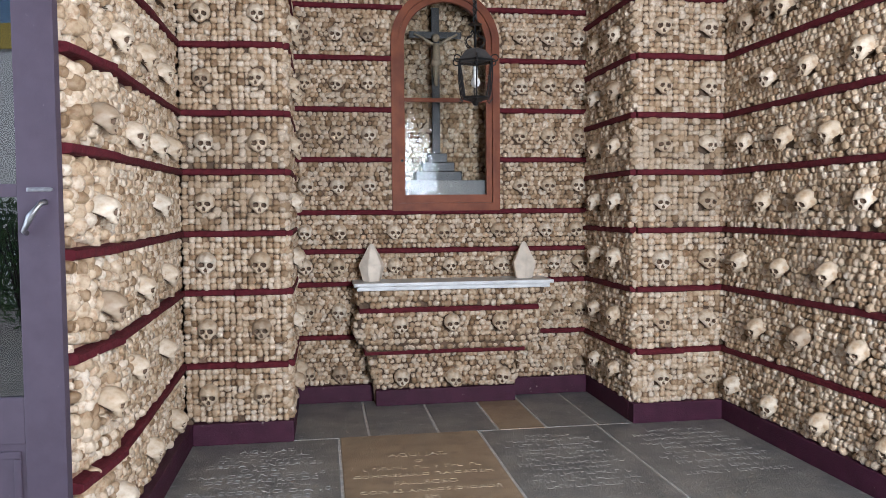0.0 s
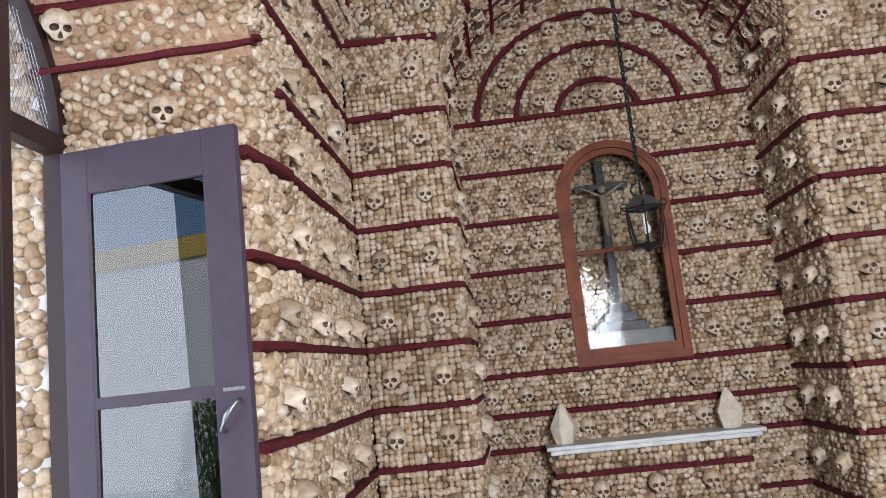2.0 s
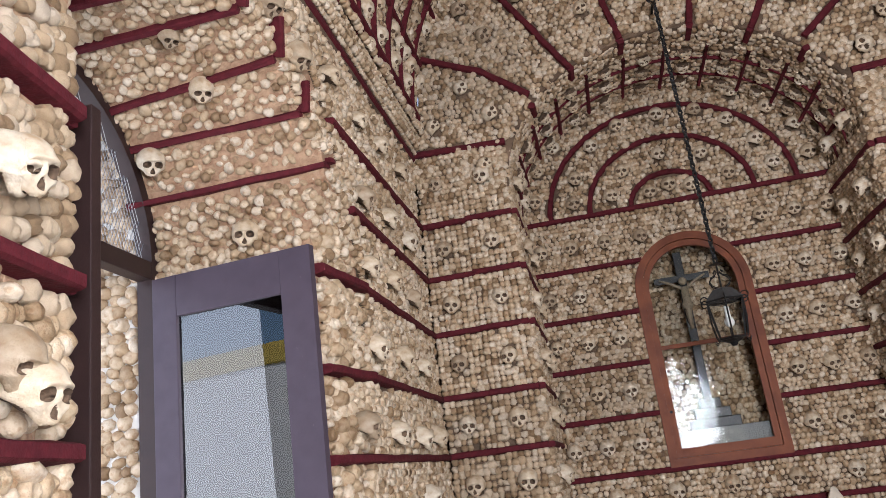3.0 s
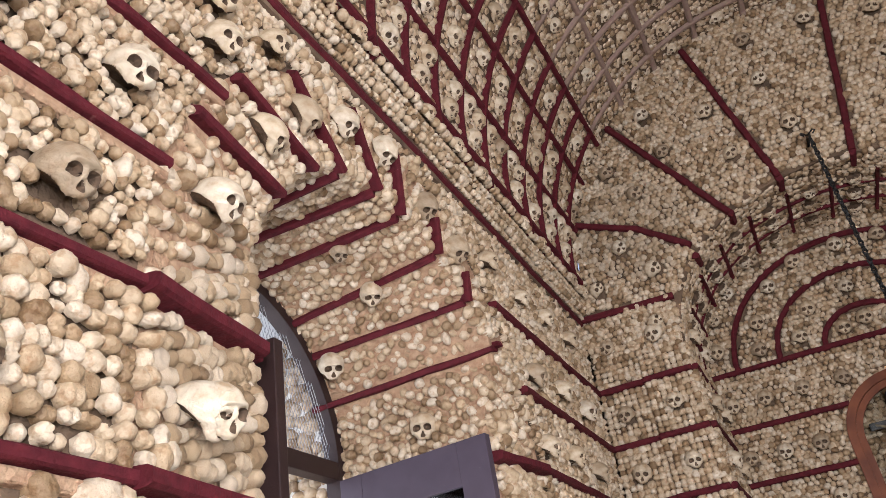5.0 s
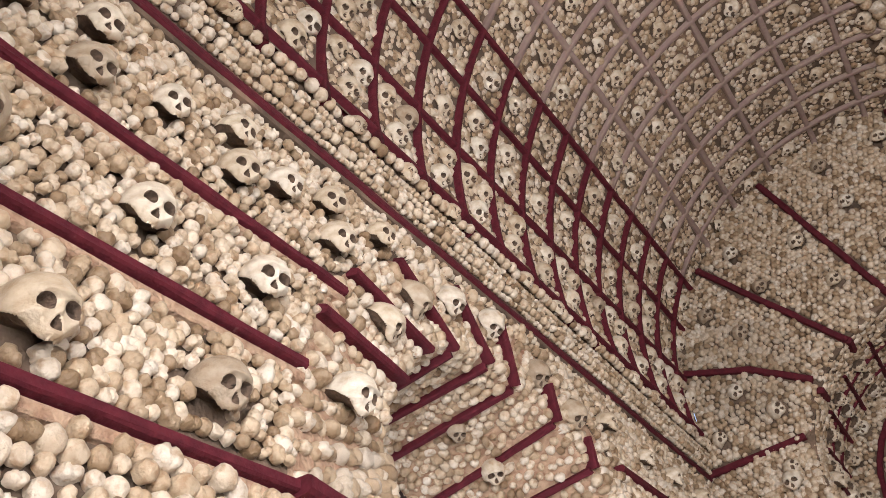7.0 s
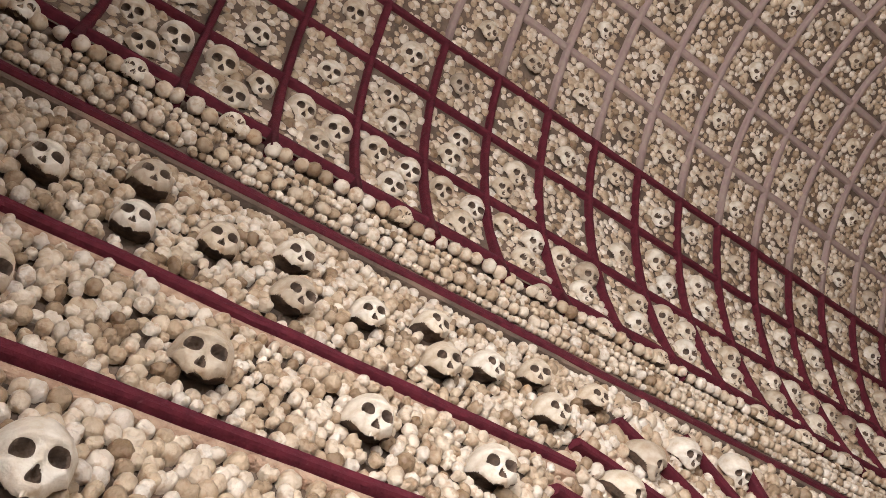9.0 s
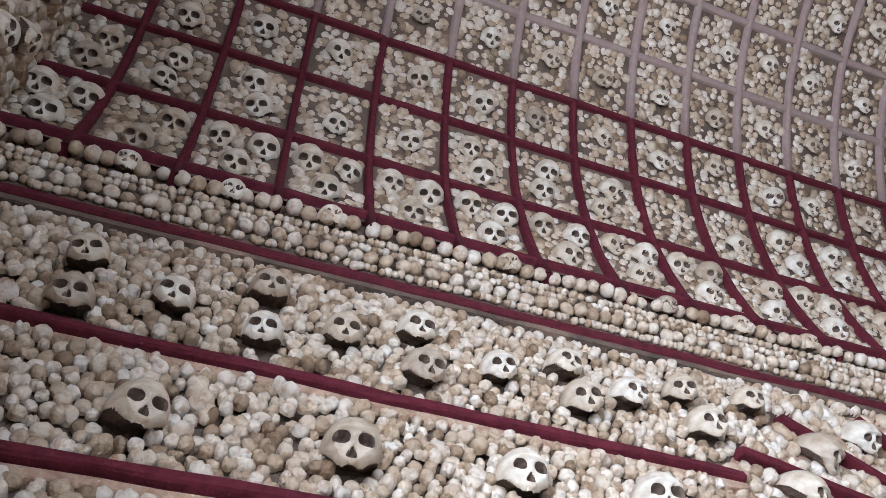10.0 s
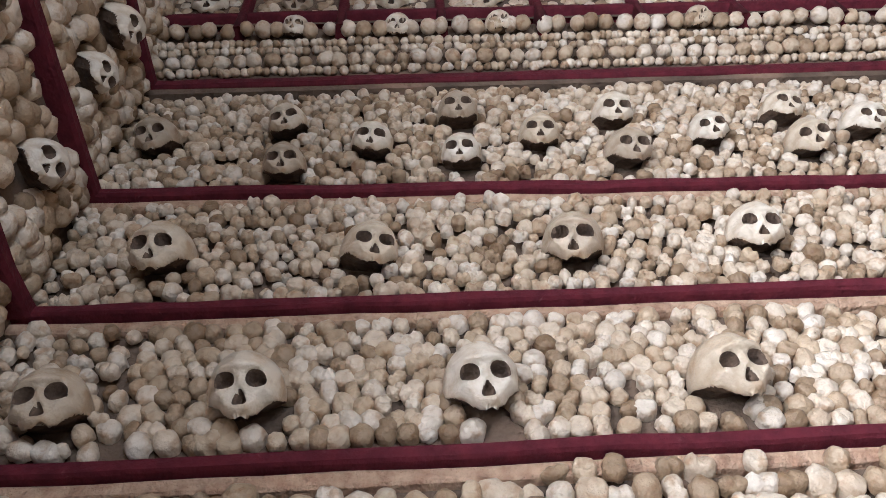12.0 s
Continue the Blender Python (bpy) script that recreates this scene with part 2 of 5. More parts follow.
def ribbon(bm, pts, nrm, wide, deep, wob=0.0013):
    """A painted mortar ledge along points, proud of the surface whose normals are given."""
    pts, nrm = [Vector(p) for p in pts], [Vector(n).normalized() for n in nrm]
    fine_p, fine_n = [], []
    for i in range(len(pts) - 1):
        k = max(1, int((pts[i + 1] - pts[i]).length / 0.11))
        for j in range(k):
            fine_p.append(pts[i].lerp(pts[i + 1], j / k))
            fine_n.append(nrm[i].lerp(nrm[i + 1], j / k).normalized())
    fine_p.append(pts[-1])
    fine_n.append(nrm[-1])
    rows = []
    for i, (p, n) in enumerate(zip(fine_p, fine_n)):
        t = (fine_p[min(i + 1, len(fine_p) - 1)] - fine_p[max(i - 1, 0)]).normalized()
        s = n.cross(t).normalized()
        j = [random.gauss(0, wob) for _ in range(4)]
        h = wide / 2
        q = p + s * random.gauss(0, wob * 0.8)
        rows.append([bm.verts.new(v) for v in (q - s * (h + 0.006 + j[0]) - n * 0.03, q - s * (h + j[0]) + n * (deep * 0.8 + j[1]), q - s * h * 0.7 + n * (deep + j[1]),
                                               q + s * h * 0.7 + n * (deep + j[2]), q + s * (h + j[3]) + n * (deep * 0.8 + j[2]), q + s * (h + 0.006 + j[3]) - n * 0.03)])
    for a, b in zip(rows, rows[1:]):
        for k in range(5):
            bm.faces.new((a[k], a[k + 1], b[k + 1], b[k]))
    bm.faces.new(rows[0])
    bm.faces.new(rows[-1][::-1])


def band(parent, pts, nrm, wide=0.040, deep=0.044, mat=None, name="ledge"):
    bm = bmesh.new()
    ribbon(bm, pts, nrm, wide, deep)
    return part(name, bm, mat or BAND, parent)


def ico(sub):
    bm = bmesh.new()
    bmesh.ops.create_icosphere(bm, subdivisions=sub, radius=1.0)
    bm.verts.ensure_lookup_table()
    v = np.array([x.co[:] for x in bm.verts])
    f = np.array([[y.index for y in x.verts] for x in bm.faces])
    bm.free()
    return v, f


def keep(v, f, ok):
    """Only the faces that are kept, with the vertices they use."""
    f = f[ok]
    used = np.unique(f)
    back = np.zeros(len(v), int)
    back[used] = np.arange(len(used))
    return v[used], back[f]


def bumps(v, amount, size, seed):
    return np.array([noise.noise(Vector(p * size) + Vector((seed * 7.1, seed * 3.3, 0))) for p in v])[:, None] * amount


def knobs(sub):
    """Ends of long bones, seen end on: z points out of the wall."""
    out = []
    for k in range(8):
        v, f = ico(sub)
        c = v[f].mean(1)
        v, f = keep(v, f, c[:, 2] > -0.3)
        x, y, z = v.T
        z = np.where(z < 0, z * 2.2, z)
        r = np.ones(len(v))
        if k in (2, 3, 4):          # two condyles with a groove
            r = r - 0.42 * np.exp(-(x / 0.22) ** 2) * (0.4 + 0.6 * np.clip(z, 0, 1)) - 0.13 * np.exp(-((np.abs(x) - 0.48) ** 2 + y ** 2) / 0.06) * (z > 0)
            x = x * 1.18
            y = y * 0.92
        elif k == 5:                  # broken shaft end
            z = np.minimum(z, 0.62) - 0.25 * np.exp(-(x ** 2 + y ** 2) / 0.12)
        elif k == 6:
            x, y = x * 1.16, y * 0.9
        elif k == 7:
            r = r - 0.25 * np.exp(-((x - 0.3) ** 2 + (y + 0.2) ** 2) / 0.1)
        v = np.stack([x, y, z], 1) * r[:, None]
        v = v * (1 + bumps(v, 0.17, 1.4, k) + bumps(v, 0.07, 3.4, k + 20))
        v[:, 2] *= 1.05
        out.append((v, f))
    return out




def domes():
    """Plain bone ends for surfaces that stay far off."""
    out = []
    for k in range(8):
        rnd = random.Random(40 + k)
        n, v, f = 7, [(0, 0, 0.86)], []
        for r, z in ((0.60, 0.68), (1.0, 0.10), (0.9, -0.75)):
            v += [(r * rnd.uniform(0.86, 1.12) * math.cos(6.2832 * i / n) * (1.22 if k in (2, 3, 6) else 1.0), r * rnd.uniform(0.86, 1.12) * math.sin(6.2832 * i / n), z + rnd.uniform(-0.06, 0.06)) for i in range(n)]
        for i in range(n):
            j = (i + 1) % n
            f += [(0, 1 + i, 1 + j)]
            for q in (1, 1 + n):
                f += [(q + i, q + n + i, q + n + j), (q + i, q + n + j, q + j)]
        v = np.array(v, float)
        if k in (2, 3, 4):
            v[0, 2] = 0.5
        out.append((v, np.array(f)))
    return out


KNOBS, FINE_KNOBS, DOMES = knobs(2), knobs(3), domes()
BALLS = []
for k in range(8):
    v, f = ico(2)
    BALLS.append((v * (1 + bumps(v, 0.16, 1.5, k + 60)), f))


TEMPLATES = (DOMES, KNOBS, FINE_KNOBS, BALLS)
SINGLE = {}


class Heap:
    """Bones gathered for one wall."""

    def __init__(self):
        self.rows = []

    def add(self, pos, nrm, up, size, fine=0, turn=0.35, kind=None):
        pos, nrm, up = np.asarray(pos), np.asarray(nrm), np.asarray(up)
        side = np.cross(up, nrm)
        side /= np.linalg.norm(side, axis=1)[:, None]
        up = np.cross(nrm, side)
        a = rng.normal(0, turn, len(pos)) + (rng.random(len(pos)) < 0.25) * 1.57
        u = np.cos(a)[:, None] * side + np.sin(a)[:, None] * up
        w = -np.sin(a)[:, None] * side + np.cos(a)[:, None] * up
        kinds = rng.choice(8, len(pos), p=(0.12, 0.12, 0.13, 0.13, 0.12, 0.10, 0.10, 0.18)) if kind is None else rng.integers(*kind, len(pos))
        s = [size * np.clip(1 + rng.normal(0, 0.11, len(pos)), 0.75, 1.3) for _ in range(3)]
        self.rows.append((pos, u * s[0][:, None], w * s[1][:, None], nrm * s[2][:, None], kinds, np.full(len(pos), int(fine))))

    def arrays(self, leave=None):
        pos, u, w, n, kinds, fine = (np.concatenate(q) for q in zip(*self.rows))
        vs, fs, count = [], [], 0
        for level in range(4):
            for k in range(8):
                ok = (kinds == k) & (fine == level)
                if leave is not None:
                    ok &= ~leave
                s = np.where(ok)[0]
                if not len(s):
                    continue
                tv, tf = TEMPLATES[level][k]
                v = pos[s, None] + u[s, None] * tv[:, 0, None] + w[s, None] * tv[:, 1, None] + n[s, None] * tv[:, 2, None]
                vs.append(v.reshape(-1, 3))
                fs.append((tf[None] + (np.arange(len(s)) * len(tv))[:, None, None] + count).reshape(-1, 3))
                count += len(s) * len(tv)
        return np.concatenate(vs), np.concatenate(fs)

    def emit(self, parent, label="", around=None, singles=280):
        """One joined mesh, and the bones round a place as pieces of their own."""
        leave = None
        if around is not None:
            pos, u, w, n, kinds, fine = (np.concatenate(q) for q in zip(*self.rows))
            order = np.argsort(((pos - np.array(around)) ** 2).sum(1))[:singles]
            leave = np.zeros(len(pos), bool)
            leave[order] = True
            for i in order:
                key = (int(fine[i]), int(kinds[i]))
                if key not in SINGLE:
                    SINGLE[key] = mesh_arrays("bone", *TEMPLATES[key[0]][key[1]], [BONE], smooth=True)
                m = Matrix([[*r, p] for r, p in zip(np.stack([u[i], w[i], n[i]], 1), pos[i])] + [[0, 0, 0, 1]])
                shared("bone", SINGLE[key], m, parent)
        v, f = self.arrays(leave)
        ob = new("bone_facing", mesh_arrays("bone_facing", v, f, [BONE], smooth=True))
        ob.parent = parent
        return tagged(ob, label=label, kind="stuff")


def grid(w, h, s, jitter=0.16, columns=False):
    """Staggered rows of places on a patch w by h."""
    ny, nx = max(1, round(h / (s * 0.93))), max(1, round(w / s))
    i, j = np.mgrid[0:ny, 0:nx + 1]
    u = ((j + 0.5 if columns else j) + (0.0 if columns else 0.5) * (i % 2) + rng.random((ny, 1)) * (0.0 if columns else 0.3)) * (w / nx)
    v = (i + 0.5) * (h / ny)
    u = u + rng.normal(0, jitter * s * (0.4 if columns else 1), u.shape)
    v = v + rng.normal(0, jitter * s * 0.7, u.shape)
    u, v = u.ravel(), v.ravel()
    ok = (u > s * 0.25) & (u < w - s * 0.2) & (v > s * 0.35) & (v < h - s * 0.3)
    return u[ok], v[ok]


def fill(heap, at, w, h, s=0.046, holes=(), mask=None, fine=False, columns=False, jitter=0.13, fat=0.50, deep=0.014):
    """Bones over a patch; at(u, v) gives places, normals and ups."""
    u, v = grid(w, h, s, jitter, columns)
    ok = np.ones(len(u), bool)
    for hu, hv, hr in holes:
        ok &= (u - hu) ** 2 + ((v - hv) * 0.9) ** 2 > hr ** 2
    if mask is not None:
        ok &= mask(u, v)
    u, v = u[ok], v[ok]
    if not len(u):
        return
    p, n, up = at(u, v)
    size = s * fat * (1.02 if fine else 1.16) * np.clip(1 + rng.normal(0, 0.15 if fine else 0.11, len(u)), 0.65, 1.45)
    heap.add(p + n * (deep + rng.normal(0, 0.007 if fine else 0.0045, len(u)))[:, None], n, up, size, fine, 0.2 if columns else 0.4)


def courses(heap, origin, u_dir, normal, w, levels, s, skulls=(), hole=0.058, mask=None, **how):
    """Bones in rows that fit each course between two ledges. Skulls are given as (u, z)."""
    for a, b in zip(levels, levels[1:]):
        lo = a + 0.020
        fill(heap, flat((origin[0], origin[1], lo), u_dir, normal), w, b - a - 0.040, s, [(u, z - lo, hole) for u, z in skulls if a < z < b],
             None if mask is None else lambda u, v, lo=lo: mask(u, lo + v), **how)


def flat(origin, u_dir, normal):
    o, ud, nd = np.array(origin, float), np.array(u_dir, float), np.array(normal, float)

    def at(u, v):
        p = o + u[:, None] * ud + v[:, None] * np.array((0, 0, 1.0))
        return p, np.broadcast_to(nd, p.shape), np.broadcast_to((0, 0, 1.0), p.shape)
    return at


def skull_mesh(name, sub, seed):
    """A skull without its lower jaw: z points out of the wall, y up."""
    r = random.Random(seed)
    v, f = ico(sub)
    # more, smaller faces towards the face
    fwd = np.array((0.0, -0.14, 0.990))
    ang = np.arccos(np.clip(v @ fwd, -1, 1))
    off = v - (v @ fwd)[:, None] * fwd
    off /= np.linalg.norm(off, axis=1)[:, None] + 1e-9
    ang = math.pi * (ang / math.pi) ** 1.5
    v = np.cos(ang)[:, None] * fwd + np.sin(ang)[:, None] * off
    x, y, z = v.T.copy()
    # the underside begins along whole edges too
    ring = np.abs(y + 0.80) < 0.035
    grow = math.sqrt(1 - 0.80 ** 2) / np.maximum(np.sqrt(x * x + z * z), 0.05)
    x, z, y = np.where(ring, x * grow, x), np.where(ring, z * grow, z), np.where(ring, -0.80, y)
    below = y < -0.805
    k = np.clip((-y - 0.05) / 0.75, 0, 1)
    k = k * k * (3 - 2 * k)
    temple = np.exp(-((z - 0.52) / 0.26) ** 2) * np.clip((0.45 - y) / 0.4, 0, 1)
    px = 0.067 * x * (1 - 0.20 * k) * (1 - 0.09 * temple) * (1 + 0.05 * np.clip(-z, 0, 1))
    py = 0.074 * y * (1 + 0.12 * k)
    pz = np.where(z < 0, 0.098, 0.080) * z
    face = np.clip((0.45 - y) / 0.35, 0, 1) * (z > 0)
    pz = pz + face * (np.minimum(pz, 0.064 + 0.010 * y) - pz)
    front = np.clip((z - 0.02) / 0.15, 0, 1)
    ragged = np.array([noise.noise(Vector((q * 70.0, seed * 5.3, 0.0))) for q in px]) * 0.007 + r.uniform(-0.002, 0.006)
    py = np.where(y < -0.799, -0.066 + ragged + 0.016 * below, py)
    rho = np.full(len(px), 9.0)
    wide, tall = 0.0182 * r.uniform(0.94, 1.05), 0.0158 * r.uniform(0.92, 1.06)
    low = 0.006 + r.uniform(-0.002, 0.002)
    holes = [(sgn * 0.0265, -low, wide, tall, 0.10 * sgn, 0.0, 0.034) for sgn in (-1, 1)] + [(0.0, -0.036, 0.0100, 0.0145, 0.0, 0.6, 0.026)]
    for cx, cy, w, h, skew, fan, deep in holes:
        # the rim of each hole runs along whole edges
        for again in (0, 1):
            dy = (py - cy + skew * (px - cx)) / h
            dx = (px - cx) / (w * np.clip(1 - fan * dy, 0.25, 1.7))
            q = (np.abs(dx) ** 2.5 + np.abs(dy) ** 2.5) ** (1 / 2.5) + 1e-6
            q = np.where(front > 0.3, q, 9.0)
            if again == 0:
                snap = np.abs(q - 1) < 0.14
                px, py = np.where(snap, cx + (px - cx) / q, px), np.where(snap, cy + (py - cy) / q, py)
        e = np.clip((1.0 - q) / 0.6, 0, 1)
        pz -= deep * e * (2 - e)
        rho = np.minimum(rho, q)
    for sgn in (-1, 1):
        cheek = np.exp(-((px - sgn * 0.048) / 0.013) ** 2 - ((py + 0.028) / 0.009) ** 2)
        pz += front * 0.009 * cheek
        px = px + sgn * 0.005 * cheek
    pz += front * 0.009 * np.exp(-((py - 0.017) / 0.007) ** 2) * np.exp(-(px / 0.048) ** 2) * np.clip((rho - 1) / 0.25, 0, 1)
    pz += front * 0.009 * np.exp(-(px / 0.007) ** 2 - ((py + 0.008) / 0.014) ** 2) * np.clip((rho - 1) / 0.25, 0, 1)
    pz += front * 0.008 * np.exp(-((py + 0.056) / 0.012) ** 2) * np.exp(-(px / 0.026) ** 2)
    teeth = (py < -0.058) & (front > 0.5) & (np.abs(px) < 0.032)
    gap = 0.5 + 0.5 * np.cos(px * 2 * math.pi / 0.0080)
    pz -= teeth * 0.0016 * gap
    for sgn in (-1, 1):
        hollow = np.exp(-(((px - sgn * 0.046) / 0.011) ** 2 + ((py + 0.058) / 0.013) ** 2) ** 2)
        pz -= front * 0.022 * hollow
    base = np.interp(pz, (-0.10, -0.02, 0.030, 0.052), (-0.004, -0.022, -0.046, -0.080))
    base = base + np.interp(np.abs(px), (0.03, 0.055), (0.0, 0.012)) * (pz < 0.05)
    under_side = py < base
    py = np.maximum(py, base)
    below = below & (pz < 0.056) | under_side
    v = np.stack([px, py, pz], 1)
    v += bumps(v, 0.002, 30.0, seed)
    c = v[f].mean(1)
    ok = c[:, 2] > -0.072
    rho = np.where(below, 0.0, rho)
    d = rho[np.unique(f[ok])]
    v, f = keep(v, f, ok)
    return v, f, d


SKULL_FINE = [skull_mesh("skull", 5, k) for k in range(6)]
SKULL_PLAIN = [skull_mesh("skull", 4, k) for k in range(6)]


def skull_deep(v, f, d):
    """Faces that lie in the sockets, the nose and under the teeth, which take the painted shade."""
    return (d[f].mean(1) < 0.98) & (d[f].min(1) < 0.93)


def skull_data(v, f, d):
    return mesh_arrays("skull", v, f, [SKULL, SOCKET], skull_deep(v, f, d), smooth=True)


FINE_DATA = [skull_data(*s) for s in SKULL_FINE]
PLAIN_DATA = [skull_data(*s) for s in SKULL_PLAIN]


def skull_pose(p, n, up, tilt, scale, proud=0.036, loose=0.6):
    n, up = Vector(n).normalized(), Vector(up).normalized()
    side = up.cross(n).normalized()
    up = n.cross(side)
    m = Matrix((side, up, n)).transposed().to_4x4()
    p = Vector(p) + n * proud
    return Matrix.Translation(p) @ m @ pose(0, 0, 0, tilt + random.gauss(0, 6) * loose, random.gauss(0, 12) * loose, random.gauss(0, 7) * loose) @ Matrix.Diagonal((scale, scale, scale, 1))


def skull(parent, p, n, up=(0, 0, 1), fine=False, tilt=8, scale=None, proud=0.036):
    return shared("skull", random.choice(FINE_DATA if fine else PLAIN_DATA), skull_pose(p, n, up, tilt, scale or random.uniform(0.92, 1.08), proud), parent)

# structure ------------------------------------------------------------------


def arch_points(half, spring, axis_y, n=28, z0=0.0):
    pts = [(axis_y - half, z0)]
    pts += [(axis_y - half * math.cos(math.pi * i / n), spring + half * math.sin(math.pi * i / n)) for i in range(n + 1)]
    return pts + [(axis_y + half, z0)]


PICK = (-0.72, 0.78)            # stretch of the wall whose bones stand singly
LW = LX - 0.034                 # face of the mortar between the bones
# left wall, with the doorway
wall_left = empty("wall_left")
tagged(wall_left, "side wall covered with bone ends and rows of skulls between maroon ledges, pierced by an arched doorway", "wall", kind="structure")
bm = bmesh.new()
hole = arch_points(SEC_A[1], SEC_A[2], DY)
prism(bm, [(BY - 0.5, 0), *hole, (FY + 0.3, 0), (FY + 0.3, 4.8), (BY - 0.5, 4.8)], "x", LW, LX - 0.93)
part("wall_core", bm, MORTAR, wall_left)


def inside_door(y, z):
    d = np.abs(y - DY)
    return (d < SEC_A[1]) & (z < SEC_A[2]) | ((y - DY) ** 2 + (z - SEC_A[2]) ** 2 < SEC_A[1] ** 2) & (z >= SEC_A[2])


def ledge_z(z, y):
    """Height of a ledge of the side wall at y, before or beyond the doorway."""
    y = np.asarray(y, float)
    near = np.interp(y, *zip(*NEAR_LEDGES[z])) if z in NEAR_LEDGES else z
    far = z - (FAR_SAG[ZL.index(z)] if z in ZL else 0) * np.clip((PY - y) / 1.7, 0, 1)
    return np.where(y < DY, near, far)


LEFT_SKULLS = [
    [(-0.848, 3.80), (-0.50, 3.868), (-0.485, 3.642), (-0.262, 3.746), (-0.02, 3.906), (-0.023, 3.673), (0.195, 3.763), (0.422, 3.874), (0.416, 3.663), (0.662, 3.757),
     (0.907, 3.866), (0.914, 3.688), (1.103, 3.778), (1.338, 3.877), (1.345, 3.697), (1.62, 3.91)],
    [(-0.709, 3.279), (-0.253, 3.267), (0.202, 3.27), (0.621, 3.29), (1.0, 3.30)],
    [(-0.80, 2.84), (-0.46, 2.863), (-0.037, 2.863), (0.418, 2.861), (0.846, 2.89)],
    [(-0.62, 2.45), (-0.18, 2.44), (0.26, 2.45), (0.685, 2.44), (1.311, 2.47)],
    [(0.55, 2.02), (0.98, 2.03), (1.36, 2.0)],
    [(4.45, 3.83), (4.0, 3.80), (4.95, 3.84), (3.55, 3.86)],
    [(3.95, 3.30), (4.45, 3.33), (4.95, 3.32)],
    [(3.93, 2.89), (4.40, 2.92), (4.88, 2.90)],
    [(3.90, 2.44), (4.466, 2.46), (4.95, 2.45)],
    [(3.62, 2.03), (4.168, 2.01), (4.709, 2.00), (5.15, 2.02)],
    [(3.60, 1.63), (4.75, 1.66)],
    [(3.66, 1.20), (4.30, 1.22), (4.95, 1.24)],
    [(3.62, 0.78), (4.1, 0.84), (4.8, 0.80)],
    [(3.75, 0.30), (4.4, 0.33), (5.1, 0.30)],
]
left_skulls = [s for row in LEFT_SKULLS for s in row]
heap, fine_heap = Heap(), Heap()
near_levels = [2.275, 2.713, 3.104, 3.525, ZC]
for y0, y1, levels, s, hi in [(BY, 1.75, near_levels[1:], 0.0365, 2), (BY, 1.75, near_levels[:2], 0.047, 2), (1.75, PY, [2.275, 2.737, 3.153, 3.573, ZC], 0.042, 1),
                              (3.2, PY, [0.13, 0.515, 1.03, 1.445, 1.869, 2.275], 0.042, 0), (BY, 1.4, [0.13, 0.545, 1.05, 1.455, 1.875, 2.275], 0.07, 0)]:
    def clear(u, z, y0=y0):
        y = y0 + u
        ok = ~inside_door(y, z)
        for q in ZL + [ZC]:
            d = z - ledge_z(q, y)
            ok &= (d > 0.032) | (d < -0.044 if y0 < 1 else d < -0.032)
        return ok & ~((y > PICK[0]) & (y < PICK[1]) & (z > 2.713) & (z < 3.103))
    courses(fine_heap if hi == 2 else heap, (LW, y0), (0, 1, 0), (1, 0, 0), y1 - y0, levels, s, [(y - y0, z - 0.018) for y, z in left_skulls],
            0.056, clear, fine=hi, jitter=0.11, columns=s == 0.047, fat=0.485 if hi == 2 else 0.51, deep=0.02 if hi == 2 else 0.014)
heap.emit(wall_left, "cream bone ends packed in ochre mortar")
fine_heap.emit(wall_left, "cream bone ends packed in ochre mortar")
BONE_DATA = [mesh_arrays("bone", v * 0.02, f, [BONE], smooth=True) for v, f in FINE_KNOBS]
u, v = grid(1.5, 3.103 - 2.713 - 0.078, 0.0385, 0.13)
for uu, vv in zip(u, v):
    y, z = PICK[0] + uu, 2.713 + 0.034 + vv
    if all((y - a) ** 2 + ((z - b + 0.018) * 0.9) ** 2 > 0.058 ** 2 for a, b in left_skulls):
        k = random.uniform(0.82, 1.22)
        shared("bone", random.choice(BONE_DATA), pose(LW + 0.014, y, z, random.gauss(0, 8), 90, 0) @ pose(0, 0, 0, 0, 0, random.uniform(0, 360)) @ Matrix.Diagonal((k, k * random.uniform(0.85, 1.15), k, 1)), wall_left)
for y, z in left_skulls:
    skull(wall_left, (LW, y, z - 0.018), (1, 0, 0), fine=y < 1.8, tilt=16 if z > 2.3 and y < DY else 8, scale=random.uniform(0.93, 1.05) if z < 3.5 else random.uniform(0.80, 0.92), proud=0.048 if y < DY else 0.038)
for i, z in enumerate(ZL):
    if z < SEC_A[2]:
        a, b = DY - SEC_A[1], DY + SEC_A[1]
    else:
        h = math.sqrt(max(SEC_A[1] ** 2 - (z - SEC_A[2]) ** 2, 0))
        a, b = DY - h, DY + h
    ys = [BY, *(q for q in (-0.4, 0.2, 0.7) if q < a), a]
    band(wall_left, [(LW, y, float(ledge_z(z, y))) for y in ys], [(1, 0, 0)] * len(ys), 0.030, 0.040)
    band(wall_left, [(LW, y, float(ledge_z(z, y)) - 0.036) for y in ys], [(1, 0, 0)] * len(ys), 0.030, 0.022, POINTING, "pointing")
    band(wall_left, [(LW, b, float(ledge_z(z, b))), (LW, PY, z)], [(1, 0, 0)] * 2, 0.040, 0.05)

# the doorway's splayed ring and reveal


def swell(sec, q):
    """How the inner corner of the ring widens and comes forward towards the far haunch."""
    if sec is not SEC_B:
        return sec[0], sec[1]
    k = float(np.interp(q, (1.85, 2.2, 2.5, 2.77, 2.95, math.pi), (0, 0.3, 0.5, 1.0, 0.35, 0)))
    return sec[0] + 0.075 * k, sec[1] * (1 + 0.27 * k) - 0.03 * float(np.interp(q, (0.3, 0.55, 1.25, 1.6), (0, 1, 1, 0)))


